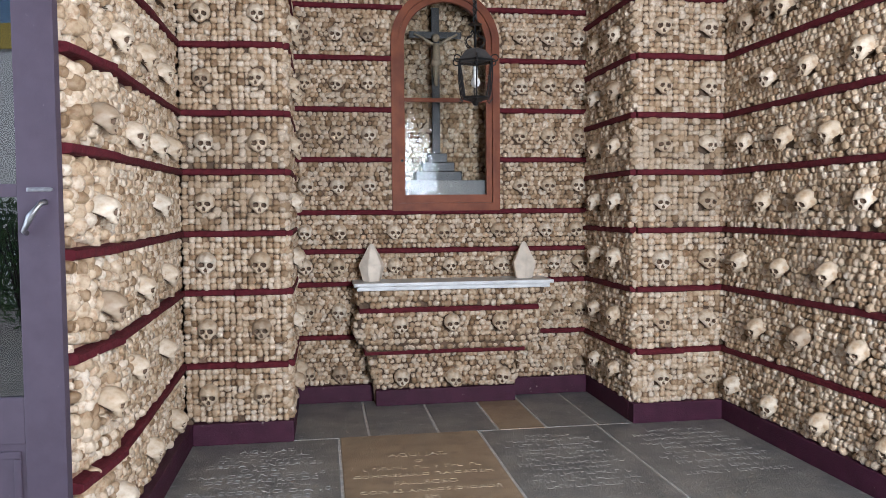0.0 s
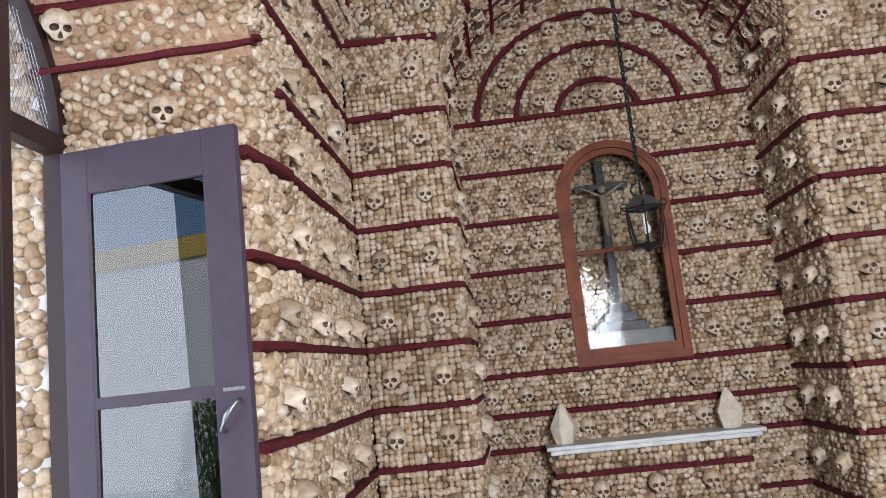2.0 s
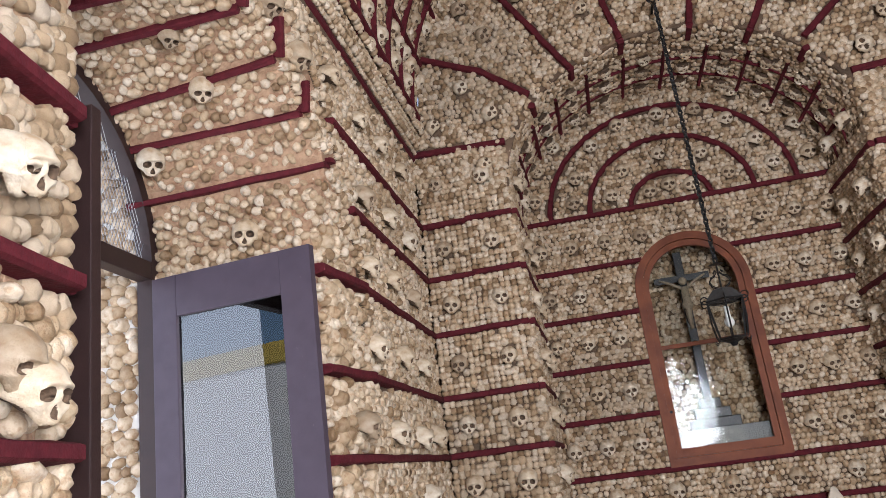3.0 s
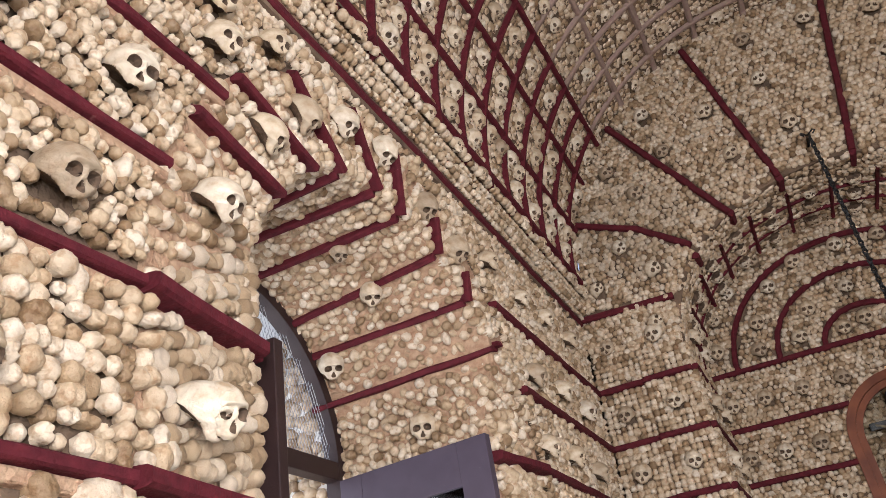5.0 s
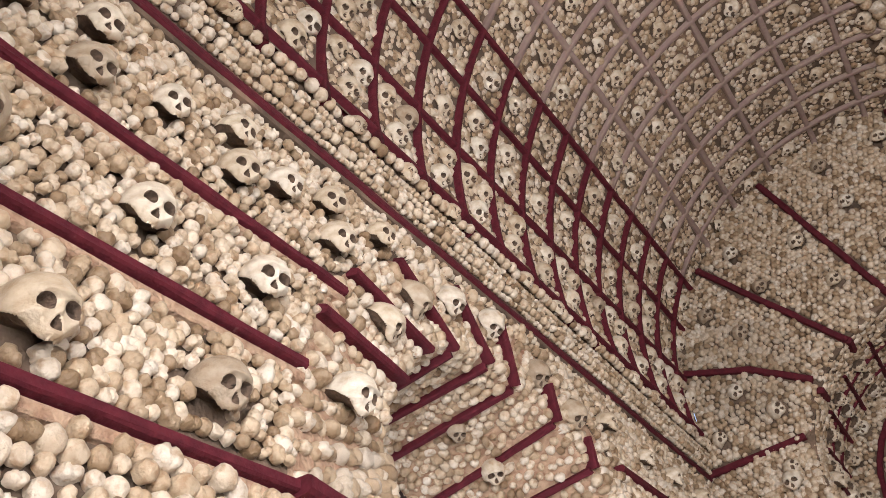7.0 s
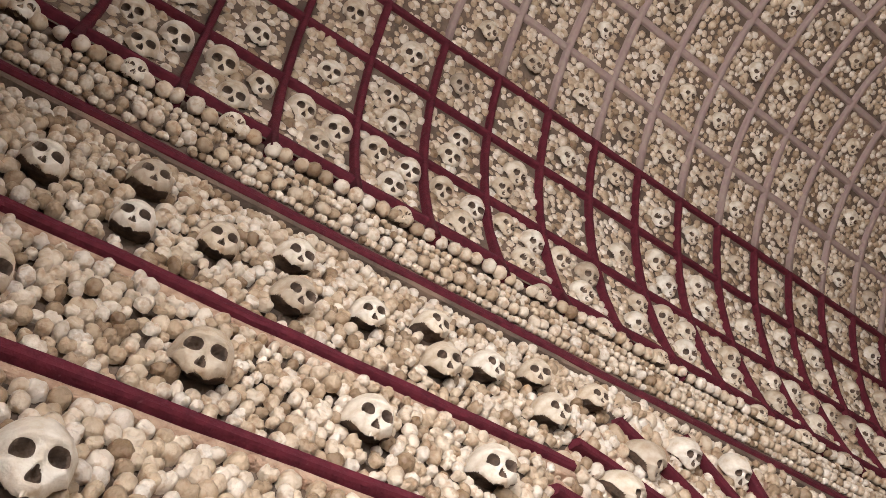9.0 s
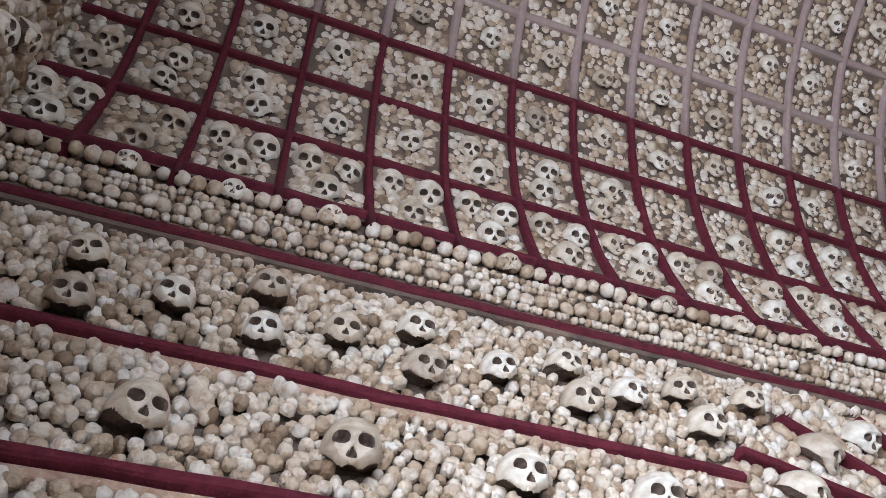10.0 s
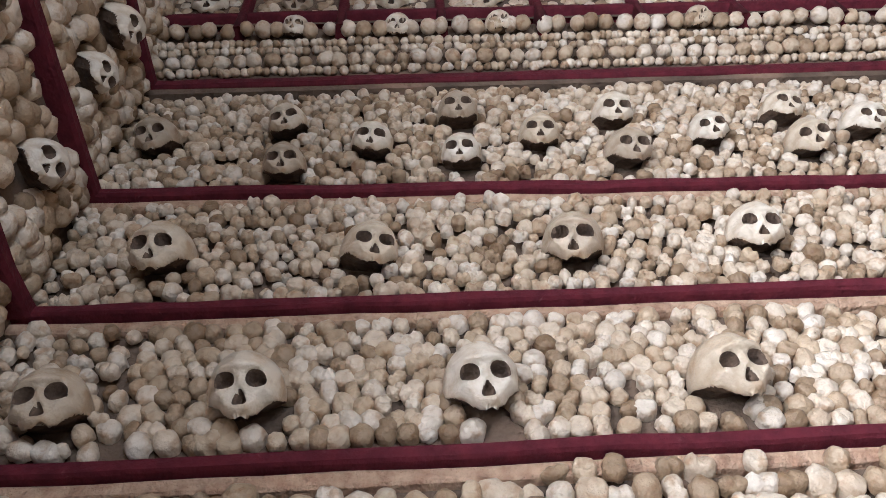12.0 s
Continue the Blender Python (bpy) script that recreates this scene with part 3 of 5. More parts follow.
def ring_point(sec, kind, val):
    """A point of a ring: ('near' or 'far', height) or ('arch', angle from the near side)."""
    x, half, spring = sec
    if kind == "arch":
        x, half = swell(sec, val)
        return Vector((x, DY - half * math.cos(val), spring + half * math.sin(val)))
    sgn = -1 if kind == "near" else 1
    if val <= spring:
        return Vector((x, DY + sgn * half, val))
    q = math.asin(min((val - spring) / half, 1))
    return Vector((x, DY + sgn * half * math.cos(q), val))


def ring_run(sec, p):
    """p from 0 to 1 along a ring, from the near foot over the arch to the far foot."""
    x, half, spring = sec
    if p < 0.36:
        return Vector((x, DY - half, spring * p / 0.36))
    if p > 0.64:
        return Vector((x, DY + half, spring * (1 - p) / 0.36))
    q = math.pi * (p - 0.36) / 0.28
    x, half = swell(sec, q)
    return Vector((x, DY - half * math.cos(q), spring + half * math.sin(q)))


door_reveal = empty("door_reveal")
tagged(door_reveal, "bone-covered splayed reveal of the arched doorway with maroon ledges", "reveal", kind="structure")
bm = bmesh.new()
for a, b in ((SEC_A, SEC_B), (SEC_B, SEC_C), (SEC_C, (-1.92, 1.45, 2.75))):
    rows = [[bm.verts.new(ring_run(s, i / 80)) for i in range(81)] for s in (a, b)]
    for i in range(80):
        bm.faces.new((rows[0][i], rows[0][i + 1], rows[1][i + 1], rows[1][i]))
part("reveal_plaster", bm, POINTING, door_reveal)


def ring_patch(a, b, depth):
    def at(u, v):
        ps, ns, us = [], [], []
        for uu, vv in zip(u, v):
            p, q = uu / 7.8, vv / depth
            c = ring_run(a, p).lerp(ring_run(b, p), q)
            t = ring_run(a, min(p + 0.004, 1)).lerp(ring_run(b, min(p + 0.004, 1)), q) - ring_run(a, max(p - 0.004, 0)).lerp(ring_run(b, max(p - 0.004, 0)), q)
            d = ring_run(b, p) - ring_run(a, p)
            n = d.cross(t).normalized()
            if n.dot(Vector((0.5, DY - c.y, 1.8 - c.z))) < 0:
                n = -n
            ps.append(c)
            ns.append(n)
            us.append(t.normalized())
        return np.array(ps), np.array(ns), np.array(us)
    return at


ring_skulls = [("near", 2.46, 0.35), ("near", 3.08, 0.4), ("near", 2.05, 0.4)]
heap = Heap()
RADIAL = [(0.48, 0.549), (0.73, 0.947), (1.035, 1.23), (1.37, 1.602), (1.655, 1.845), (1.98, 2.20), (2.26, 2.51), (2.605, 2.774)]
INNER = [0.55, 0.97, 1.10, 1.40, 1.75, 2.18, 2.42, 2.74]
REACH = [1.0, 1.0, 1.0, 0.97, 0.94, 0.89, 0.875, 0.885]   # how near each rib comes to the ring's edge
LEVELS = [0.545, 1.05, 1.455, 1.875, 2.275, 2.737]


ARCH_SKULLS = [(0.70, 0.5), (1.0, 0.42), (1.30, 0.35), (1.60, 0.3), (1.94, 0.4), (2.20, 0.35)]


def ring_clear(outer):
    def clear(u, v):
        p = u / 7.8
        ok = np.ones(len(u), bool)
        for (q0, q1), q2 in zip(RADIAL, INNER):
            q = q0 + (q1 - q0) * v / 0.47 if outer else q1 + (q2 - q1) * v / 0.87
            ok &= np.abs(p - (0.36 + 0.28 * q / math.pi)) > 0.0038
        a, b, k = (SEC_A, SEC_B, v / 0.47) if outer else (SEC_B, SEC_C, v / 0.87)
        height = np.minimum(p, 1 - p) / 0.36 * (a[2] + (b[2] - a[2]) * k)
        for z in LEVELS:
            level = np.where(p < 0.5, float(ledge_z(z, 1.3)), float(ledge_z(z, 3.6)))
            ok &= (np.abs(height - level) > 0.038) | (np.abs(p - 0.5) < 0.13)
        if outer:
            ok &= (np.abs(p - 0.5) >= 0.14) == (outer == "jambs")
            for q, t in ARCH_SKULLS:
                ok &= ((p - 0.36 - 0.28 * q / math.pi) * 7.8 * 1.6) ** 2 + (v - t * 0.47) ** 2 > 0.06 ** 2
        return ok
    return clear


fill(heap, ring_patch(SEC_A, SEC_B, 0.47), 7.8, 0.47, 0.047, (), ring_clear("jambs"), fine=2, columns=True, deep=0.018, fat=0.53)
fill(heap, ring_patch(SEC_A, SEC_B, 0.47), 7.8, 0.47, 0.043, (), ring_clear("arch"), fine=1, columns=True, deep=0.006, fat=0.56)
fill(heap, ring_patch(SEC_B, SEC_C, 0.87), 7.8, 0.87, 0.042, (), ring_clear(False), fine=1, deep=0.004, fat=0.54)
# the large knuckles that line both corners of the opening
for sgn in (-1, 1):
    z = np.arange(0.1, 2.95, 0.058)
    z = z[np.min(np.abs(z[:, None] - np.array(LEVELS)), axis=1) > 0.04]
    for off in (0.0, 0.06):
        p = np.stack([np.full(len(z), SEC_B[0] + 0.012 + off * 0.1), DY + sgn * (SEC_B[1] + 0.015 + off) + rng.normal(0, 0.004, len(z)), z + off * 0.4], 1)
        if sgn > 0:
            p = p + np.array((0.035, 0.075 + off * 0.35, 0.0))
        heap.add(p, np.broadcast_to((0.8, -0.6 * sgn, 0.0), p.shape), np.broadcast_to((0, 0, 1.0), p.shape), np.full(len(z), 0.030 if sgn < 0 else 0.038), fine=2, turn=0.15)
heap.emit(door_reveal, "cream bone ends, larger knuckles along the corners", (SEC_B[0], DY - SEC_B[1], 2.6))
for z in LEVELS:
    for kind, sgn in (("near", 1), ("far", -1)):
        a, b, c = (ring_point(s, kind, z) for s in (SEC_A, SEC_B, SEC_C))
        n1, n2 = Vector((1, 0.12 * sgn, 0)), Vector((0.1, sgn, 0))
        a.z, b.z = (float(ledge_z(z, y)) for y in ((1.1, 1.6) if kind == "near" else (3.8, 3.3)))
        band(door_reveal, [a, b], [n1, n1], 0.044, 0.066)
        band(door_reveal, [b + Vector((0.01, 0, 0)), c], [n2, n2], 0.040, 0.042)
for (q0, q1), q2 in zip(RADIAL, INNER):
    a, b, c = ring_point(SEC_A, "arch", q0), ring_point(SEC_B, "arch", q1), ring_point(SEC_C, "arch", q2)
    n = Vector((0, math.cos(q1), -math.sin(q1)))
    hub = Vector((SEC_A[0], DY, SEC_A[2]))
    a = hub + (a - hub) * REACH[RADIAL.index((q0, q1))]
    band(door_reveal, [a, b], [(n * 0.5 + Vector((1.2, 0, 0)))] * 2, 0.030, 0.046)
    if q1 > 1.2:
        band(door_reveal, [b, c], [n, n], 0.032, 0.034 if q1 < 2.6 else 0.075)
for kind, z, q in ring_skulls:
    a, b = ring_point(SEC_A, kind, z), ring_point(SEC_B, kind, z)
    skull(door_reveal, a.lerp(b, q), (1, 0.25, -0.1), fine=True, tilt=14, scale=0.95, proud=0.062)
for q, t in ARCH_SKULLS:
    a, b = ring_point(SEC_A, "arch", q), ring_point(SEC_B, "arch", q)
    skull(door_reveal, a.lerp(b, t), Vector((1.2, math.cos(q), -math.sin(q))), fine=True, tilt=10, scale=random.uniform(0.9, 1.02), proud=0.035)
for q, t, k in ((1.863, 0.41, 0.7), (2.231, 0.436, 0.85), (2.526, 0.846, 1.0), (3.066, 0.385, 1.0)):
    b, c = ring_point(SEC_B, "arch", q), ring_point(SEC_C, "arch", q)
    skull(door_reveal, b.lerp(c, t), (0.45, math.cos(q), -math.sin(q) * 0.6), fine=True, tilt=6, scale=k, proud=0.03)

# right wall
wall_right = empty("wall_right")
tagged(wall_right, "side wall covered with bone ends and rows of skulls between maroon ledges", "wall", kind="structure")
bm = bmesh.new()
# the gap at y 0.1 to 1.5 is an unseen opening added for the fill lamp
for ya, yb, za, zb in ((BY - 0.5, 0.1, 0, 4.8), (1.5, FY + 0.3, 0, 4.8), (0.1, 1.5, 0, 1.3), (0.1, 1.5, 3.5, 4.8)):
    box(bm, RX, RX + 0.5, ya, yb, za, zb)
part("wall_core", bm, MORTAR, wall_right)
ZR = [0.535, 1.0, 1.44, 1.87, 2.29, 2.72, 3.15, 3.573]
right_skulls = [(5.173, 2.90), (4.715, 2.90), (4.458, 2.47), (4.899, 2.47), (3.954, 2.47), (5.195, 2.06), (4.716, 2.05), (4.243, 2.04), (4.95, 1.64), (4.467, 1.64), (3.933, 1.64),
                (5.232, 1.21), (4.742, 1.2), (4.239, 1.2), (5.002, 0.76), (4.506, 0.77), (3.967, 0.78), (5.317, 0.29), (4.841, 0.26), (4.3, 0.28), (3.7, 0.3)]
right_skulls += [(y, z) for z in (0.3, 0.77, 1.2, 1.64, 2.05, 2.48, 2.92, 3.34, 3.82) for y in np.arange(-0.6, 3.5 if z < 2.7 else 5.3, 0.5) if not (0.0 < y < 1.6 and 1.2 < z < 3.6)]
heap = Heap()
for y0, y1, s in ((BY, 2.6, 0.1), (2.6, PY, 0.044)):
    courses(heap, (RX, y0), (0, 1, 0), (-1, 0, 0), y1 - y0, [0.13] + ZR + [ZC], s, [(y - y0, z) for y, z in right_skulls], 0.058,
            lambda u, z, y0=y0: ~((y0 + u > 0.05) & (y0 + u < 1.55) & (z > 1.25) & (z < 3.55)), jitter=0.12)
heap.emit(wall_right, "cream bone ends packed in ochre mortar", (RX, 4.3, 1.4))
for y, z in right_skulls:
    skull(wall_right, (RX, y, z), (-1, 0, 0), tilt=10)
for z in ZR:
    if 1.3 < z < 3.5:
        band(wall_right, [(RX, BY, z), (RX, 0.1, z)], [(-1, 0, 0)] * 2)
        band(wall_right, [(RX, 1.5, z), (RX, PY, z)], [(-1, 0, 0)] * 2)
    else:
        band(wall_right, [(RX, BY, z), (RX, PY, z)], [(-1, 0, 0)] * 2)

# back wall, with the window
wall_back = empty("wall_back")
tagged(wall_back, "end wall of bones and skulls round a tall window", "wall", kind="structure")
bm = bmesh.new()
x0, x1, z0, z1 = WIN
for a, b, c, d in ((LX - 0.3, x0, 0, 4.8), (x1, RX + 0.3, 0, 4.8), (x0, x1, 0, z0), (x0, x1, z1, 4.8)):
    box(bm, a, b, BY - 0.5, BY, c, d)
box(bm, LX - 0.3, RX + 0.3, BY - 0.5, BY, 4.8, 6.6)
part("wall_core", bm, MORTAR, wall_back)
back_skulls = [(x, z) for z in (2.48, 2.92, 3.36, 3.74, 3.96) for x in (-0.70, -0.36, 0.0)]
back_skulls = [(x + random.gauss(0, 0.03), z + random.gauss(0, 0.03)) for x, z in back_skulls] + [(-0.55, 4.34), (-0.62, 4.60), (-0.5, 4.86), (-0.3, 4.5), (-0.35, 5.15), (-0.12, 4.8), (0.1, 5.2), (0.4, 5.5)]


def back_clear(u, v):
    x, z = LX + u, 0.15 + v
    ok = ~((x > x0 - 0.04) & (x < x1 + 0.04) & (z > z0 - 0.04) & (z < z1 + 0.04))
    for q in ZB + [ZC]:
        ok &= np.abs(z - q) > 0.038
    return ok & ((z < VZ) | ((x - CX) ** 2 + (z - VZ) ** 2 < (VR - 0.02) ** 2))


heap = Heap()
fill(heap, flat((LX, BY, 0.15), (1, 0, 0), (0, 1, 0)), RX - LX, 6.1, 0.052, [(x - LX, z - 0.15, 0.068) for x, z in back_skulls], back_clear, jitter=0.22)
heap.emit(wall_back, "cream bone ends packed in ochre mortar")
for x, z in back_skulls:
    skull(wall_back, (x, BY, z), (0, 1, 0), fine=x < 0.2, tilt=14, scale=random.uniform(0.8, 0.95))
for z in ZB + [ZC]:
    band(wall_back, [(LX, BY, z), (min(x0, RX) if z < z1 else RX, BY, z)], [(0, 1, 0)] * 2)
    if z < z1:
        band(wall_back, [(x1, BY, z), (RX, BY, z)], [(0, 1, 0)] * 2)

# window in the back wall
window_1 = empty("window_1")
tagged(window_1, "tall window with small panes in a white frame", "window", kind="structure")
bm = bmesh.new()
for a, b in ((x0, x0 + 0.05), (x1 - 0.05, x1)):
    box(bm, a, b, BY - 0.32, BY - 0.26, z0, z1)
for a in (z0, z1 - 0.05):
    box(bm, x0 + 0.05, x1 - 0.05, BY - 0.318, BY - 0.262, a, a + 0.05)
part("window_frame", bm, WHITEWASH, window_1)
for k in range(1, 6):
    z = z0 + (z1 - z0) * k / 6
    bm = bmesh.new()
    box(bm, x0 + 0.05, x1 - 0.05, BY - 0.305, BY - 0.275, z - 0.022, z + 0.022)
    part("glazing_bar", bm, WHITEWASH, window_1)
for x in (x0 + 0.29, x0 + 0.565, x1 - 0.29):
    bm = bmesh.new()
    box(bm, x - 0.02, x + 0.02, BY - 0.302, BY - 0.278, z0 + 0.05, z1 - 0.05)
    part("glazing_bar", bm, WHITEWASH, window_1)

# chancel: piers, arch wall, altar wall
chancel_piers = []
for side, (xa, xb, xm) in (("left", (LX, PLX, -0.605)), ("right", (RX, PRX, 2.66))):
    pier = empty("pilaster_" + side)
    tagged(pier, "broad stepped pilaster of bone ends in columns with skulls in pairs", "pilaster", kind="structure")
    zz = ZL if side == "left" else ZR
    lo, hi = min(xa, xb), max(xa, xb)
    bm = bmesh.new()
    box(bm, lo, hi, PY + 0.03, FY + 0.3, 0, AZ + 0.3)
    box(bm, min(xm, xb), max(xm, xb), PY, PY + 0.03, 0, AZ + 0.3)
    part("pier_core", bm, MORTAR, pier)
    n_in = (1, 0, 0) if side == "left" else (-1, 0, 0)
    heap = Heap()
    holes = []
    edges = [0.15] + zz + [ZC + 0.05]
    for i in range(len(edges) - 1):
        zc = (edges[i] + edges[i + 1]) / 2
        for x, y in ((xa * 0.55 + xm * 0.45, PY + 0.03), ((xm + xb) / 2, PY)):
            holes.append((x, y, zc))

    levels = [0.13] + zz + [ZC + 0.03]
    for a, b, y in ((min(xa, xm), max(xa, xm), PY + 0.03), (min(xm, xb), max(xm, xb), PY)):
        courses(heap, (a, y), (1, 0, 0), (0, -1, 0), b - a, levels, 0.046, [(x - a, z) for x, yy, z in holes if abs(yy - y) < 0.01], 0.06, columns=True, jitter=0.10)
    courses(heap, (xb, PY), (0, 1, 0), n_in, FY - PY, [0.13] + zz[:-1] + [AZ], 0.045, [(q, z) for q in (0.3, 0.75) for _, _, z in holes[::2]], 0.06, jitter=0.1)
    # knuckles on the outer corner
    z = np.arange(0.2, AZ, 0.06)
    z = z[np.min(np.abs(z[:, None] - np.array(zz)), axis=1) > 0.035]
    p = np.stack([np.full(len(z), xb), np.full(len(z), PY + 0.005), z], 1)
    heap.add(p, np.broadcast_to((n_in[0] * 0.7, -0.7, 0), p.shape), np.broadcast_to((0, 0, 1.0), p.shape), np.full(len(z), 0.034), turn=0.2)
    heap.emit(pier, "ochre bone ends set in upright columns", ((xa + xb) / 2, PY, 1.9))
    for x, y, zc in holes:
        skull(pier, (x, y, zc), (0, -1, 0), tilt=4)
    for zc in [h[2] for h in holes[::2]]:
        for q in (0.3, 0.75):
            skull(pier, (xb, PY + q, zc), n_in, tilt=4)
    for z in zz:
        band(pier, [(xa, PY + 0.03, z), (xm, PY + 0.03, z)], [(0, -1, 0)] * 2)
        band(pier, [(xm, PY, z), (xb, PY, z)], [(0, -1, 0)] * 2)
        band(pier, [(xb, PY, z), (xb, FY, z)], [n_in] * 2)
    chancel_piers.append(pier)


def ellipse(q, grow=0.0):
    return CX + (AA + grow) * math.cos(q), AZ + (AB + grow) * math.sin(q)


def rim(q):
    """Where the arch wall meets the vault and the side walls, by angle."""
    c, s = math.cos(q), math.sin(q)
    x, z = CX + VR * c, VZ + VR * s
    if q < 0.25 or q > math.pi - 0.25:
        k = min(q, math.pi - q) / 0.25
        z = AZ + (VZ + VR * math.sin(0.25) - AZ) * k
        x = CX + (RX - CX) * math.copysign(1, c) * (1 - k) + (VR * math.cos(0.25)) * math.copysign(1, c) * k
    return x, z


wall_arch = empty("wall_chancel_arch")
tagged(wall_arch, "chancel arch wall of small bones with radiating maroon ledges", "arch", kind="structure")
bm = bmesh.new()
N = 60
inner = [ellipse(math.pi * i / N) for i in range(N + 1)]
outer = [rim(math.pi * i / N) for i in range(N + 1)]
outer = [(x, min(z + 0.03, 9)) for x, z in outer]
va = [bm.verts.new((x, PY, z)) for x, z in inner]
vb = [bm.verts.new((x, PY, z)) for x, z in outer]
vc = [bm.verts.new((x, FY, z)) for x, z in inner]
vd = [bm.verts.new((x, FY, z)) for x, z in outer]
for i in range(N):
    bm.faces.new((va[i], va[i + 1], vb[i + 1], vb[i]))
    bm.faces.new((vc[i], vc[i + 1], vd[i + 1], vd[i]))
    bm.faces.new((vb[i], vb[i + 1], vd[i + 1], vd[i]))
part("arch_core", bm, MORTAR, wall_arch)


def arch_at(u, v):
    p = np.stack([LX + u, np.full(len(u), PY), AZ + v], 1)
    up = np.stack([p[:, 0] - CX, np.zeros(len(u)), p[:, 2] - 4.0], 1)
    up /= np.linalg.norm(up, axis=1)[:, None]
    return p, np.broadcast_to((0, -1.0, 0), p.shape), up


arch_lines = [((-0.93, 4.16), (-0.22, 4.13)), ((-0.80, 4.98), (-0.33, 4.76)), ((-0.33, 4.76), (0.02, 4.47)), ((-0.32, 5.78), (0.36, 4.62)), ((0.47, 6.22), (0.77, 4.77)), ]
arch_lines += [((2 * CX - a[0], a[1]), (2 * CX - b[0], b[1])) for a, b in arch_lines]
arch_skulls = []
for q, rr in [(q, rr) for q in (0.28, 0.52, 0.80, 1.08, 1.34, 1.62, 1.90, 2.18, 2.5, 2.78, 3.02) for rr in (0.25, 0.55, 0.82)]:
    q += random.gauss(0, 0.02)
    a, b = ellipse(q), rim(q)
    arch_skulls.append((a[0] + (b[0] - a[0]) * rr, a[1] + (b[1] - a[1]) * rr))


def seg_dist(x, z, a, b):
    d = np.array(b) - np.array(a)
    t = np.clip(((x - a[0]) * d[0] + (z - a[1]) * d[1]) / (d @ d), 0, 1)
    return np.hypot(x - a[0] - t * d[0], z - a[1] - t * d[1])


arch_skulls = [s for s in arch_skulls if min(seg_dist(s[0], s[1], a, b) for a, b in arch_lines) > 0.09]


def arch_clear(u, v):
    x, z = LX + u, AZ + v
    ok = ((x - CX) / (AA + 0.02)) ** 2 + ((z - AZ) / (AB + 0.02)) ** 2 > 1
    ok &= (z < VZ) | ((x - CX) ** 2 + (z - VZ) ** 2 < (VR - 0.01) ** 2)
    for a, b in arch_lines:
        ok &= seg_dist(x, z, a, b) > 0.036
    return ok


heap = Heap()
fill(heap, arch_at, RX - LX, 2.6, 0.043, [(x - LX, z - AZ, 0.064) for x, z in arch_skulls], arch_clear, jitter=0.10)
heap.emit(wall_arch, "small ochre bone ends in close rows", (-0.4, PY, 4.8))
for x, z in arch_skulls:
    skull(wall_arch, (x, PY, z), (0, -1, -0.05), up=(x - CX, 0, z - 3.6), tilt=6, scale=random.uniform(0.85, 1.0))
for a, b in arch_lines:
    band(wall_arch, [(a[0], PY, a[1]), (b[0], PY, b[1])], [(0, -1, 0)] * 2, 0.046, 0.035)
    if b[1] > 4.4 and abs(b[0] - CX) < 1.05:
        q = math.acos(max(-1, min(1, (b[0] - CX) / AA)))
        x, z = ellipse(q, -0.012)
        band(wall_arch, [(x, PY - 0.02, z), (x, PY + 0.16, z)], [Vector((CX - x, 0, AZ - z)).normalized()] * 2, 0.04, 0.02)

# altar wall
wall_far = empty("wall_far")
tagged(wall_far, "altar wall of bones and skulls in rows between maroon ledges, with concentric arcs above", "wall", kind="structure")
NX0, NX1, NZ0, NZS = 0.575, 1.497, 1.60, 3.0
NR = (NX1 - NX0) / 2
NXC = (NX0 + NX1) / 2
niche_hole = [(NX0, NZ0)] + [(NXC - NR * math.cos(math.pi * i / 24), NZS + NR * math.sin(math.pi * i / 24)) for i in range(25)] + [(NX1, NZ0)]
bm = bmesh.new()
box(bm, PLX - 0.1, PRX + 0.1, FY, FY + 0.3, 0, NZ0)
half_l = [(PLX - 0.1, NZ0)] + niche_hole[:14] + [(NXC, 5.0), (PLX - 0.1, 5.0)]
half_r = [(NXC, 5.0)] + niche_hole[13:] + [(PRX + 0.1, NZ0), (PRX + 0.1, 5.0)]
prism(bm, half_l, "y", FY, FY + 0.3)
prism(bm, half_r, "y", FY, FY + 0.3)
part("wall_core", bm, MORTAR, wall_far)
far_skulls = []
for z in (1.81, 2.235, 2.655, 3.06):
    far_skulls += [(x, z) for x in (-0.14, 0.12, 0.385, 1.68, 1.925, 2.19)]
far_skulls += [(x, 1.43) for x in (-0.15, 0.128, 0.585, 1.008, 1.475, 1.9, 2.17)] + [(x, 1.14) for x in (-0.155, 0.114, 0.587, 1.055, 1.498, 1.975, 2.2)]
far_skulls += [(-0.147, 0.775), (0.118, 0.764), (2.0, 0.73), (2.2, 0.738), (-0.147, 0.25), (0.119, 0.24), (1.999, 0.235), (2.2, 0.25)]
far_skulls += [(x, 3.49) for x in (-0.14, 0.117, 0.403, 0.70, 1.36, 1.686, 1.949, 2.2)]
far_skulls += [(0.255, 4.10), (0.662, 4.09), (0.442, 4.369), (0.693, 4.517), (0.989, 4.18), (1.336, 4.12), (1.044, 4.547), (1.36, 4.52), (1.6, 4.38), (1.79, 4.15), (1.52, 3.90), (1.88, 3.92),
               (0.854, 3.86), (1.024, 3.89), (1.2, 3.86), (0.20, 3.876), (0.525, 3.88), (-0.12, 3.95), (-0.06, 4.22), (2.17, 3.95), (2.12, 4.22), (0.12, 4.42), (1.94, 4.42), (0.4, 4.64), (1.7, 4.62)]
ARCS = [(1.03, 0.88), (0.687, 0.59), (0.335, 0.26)]


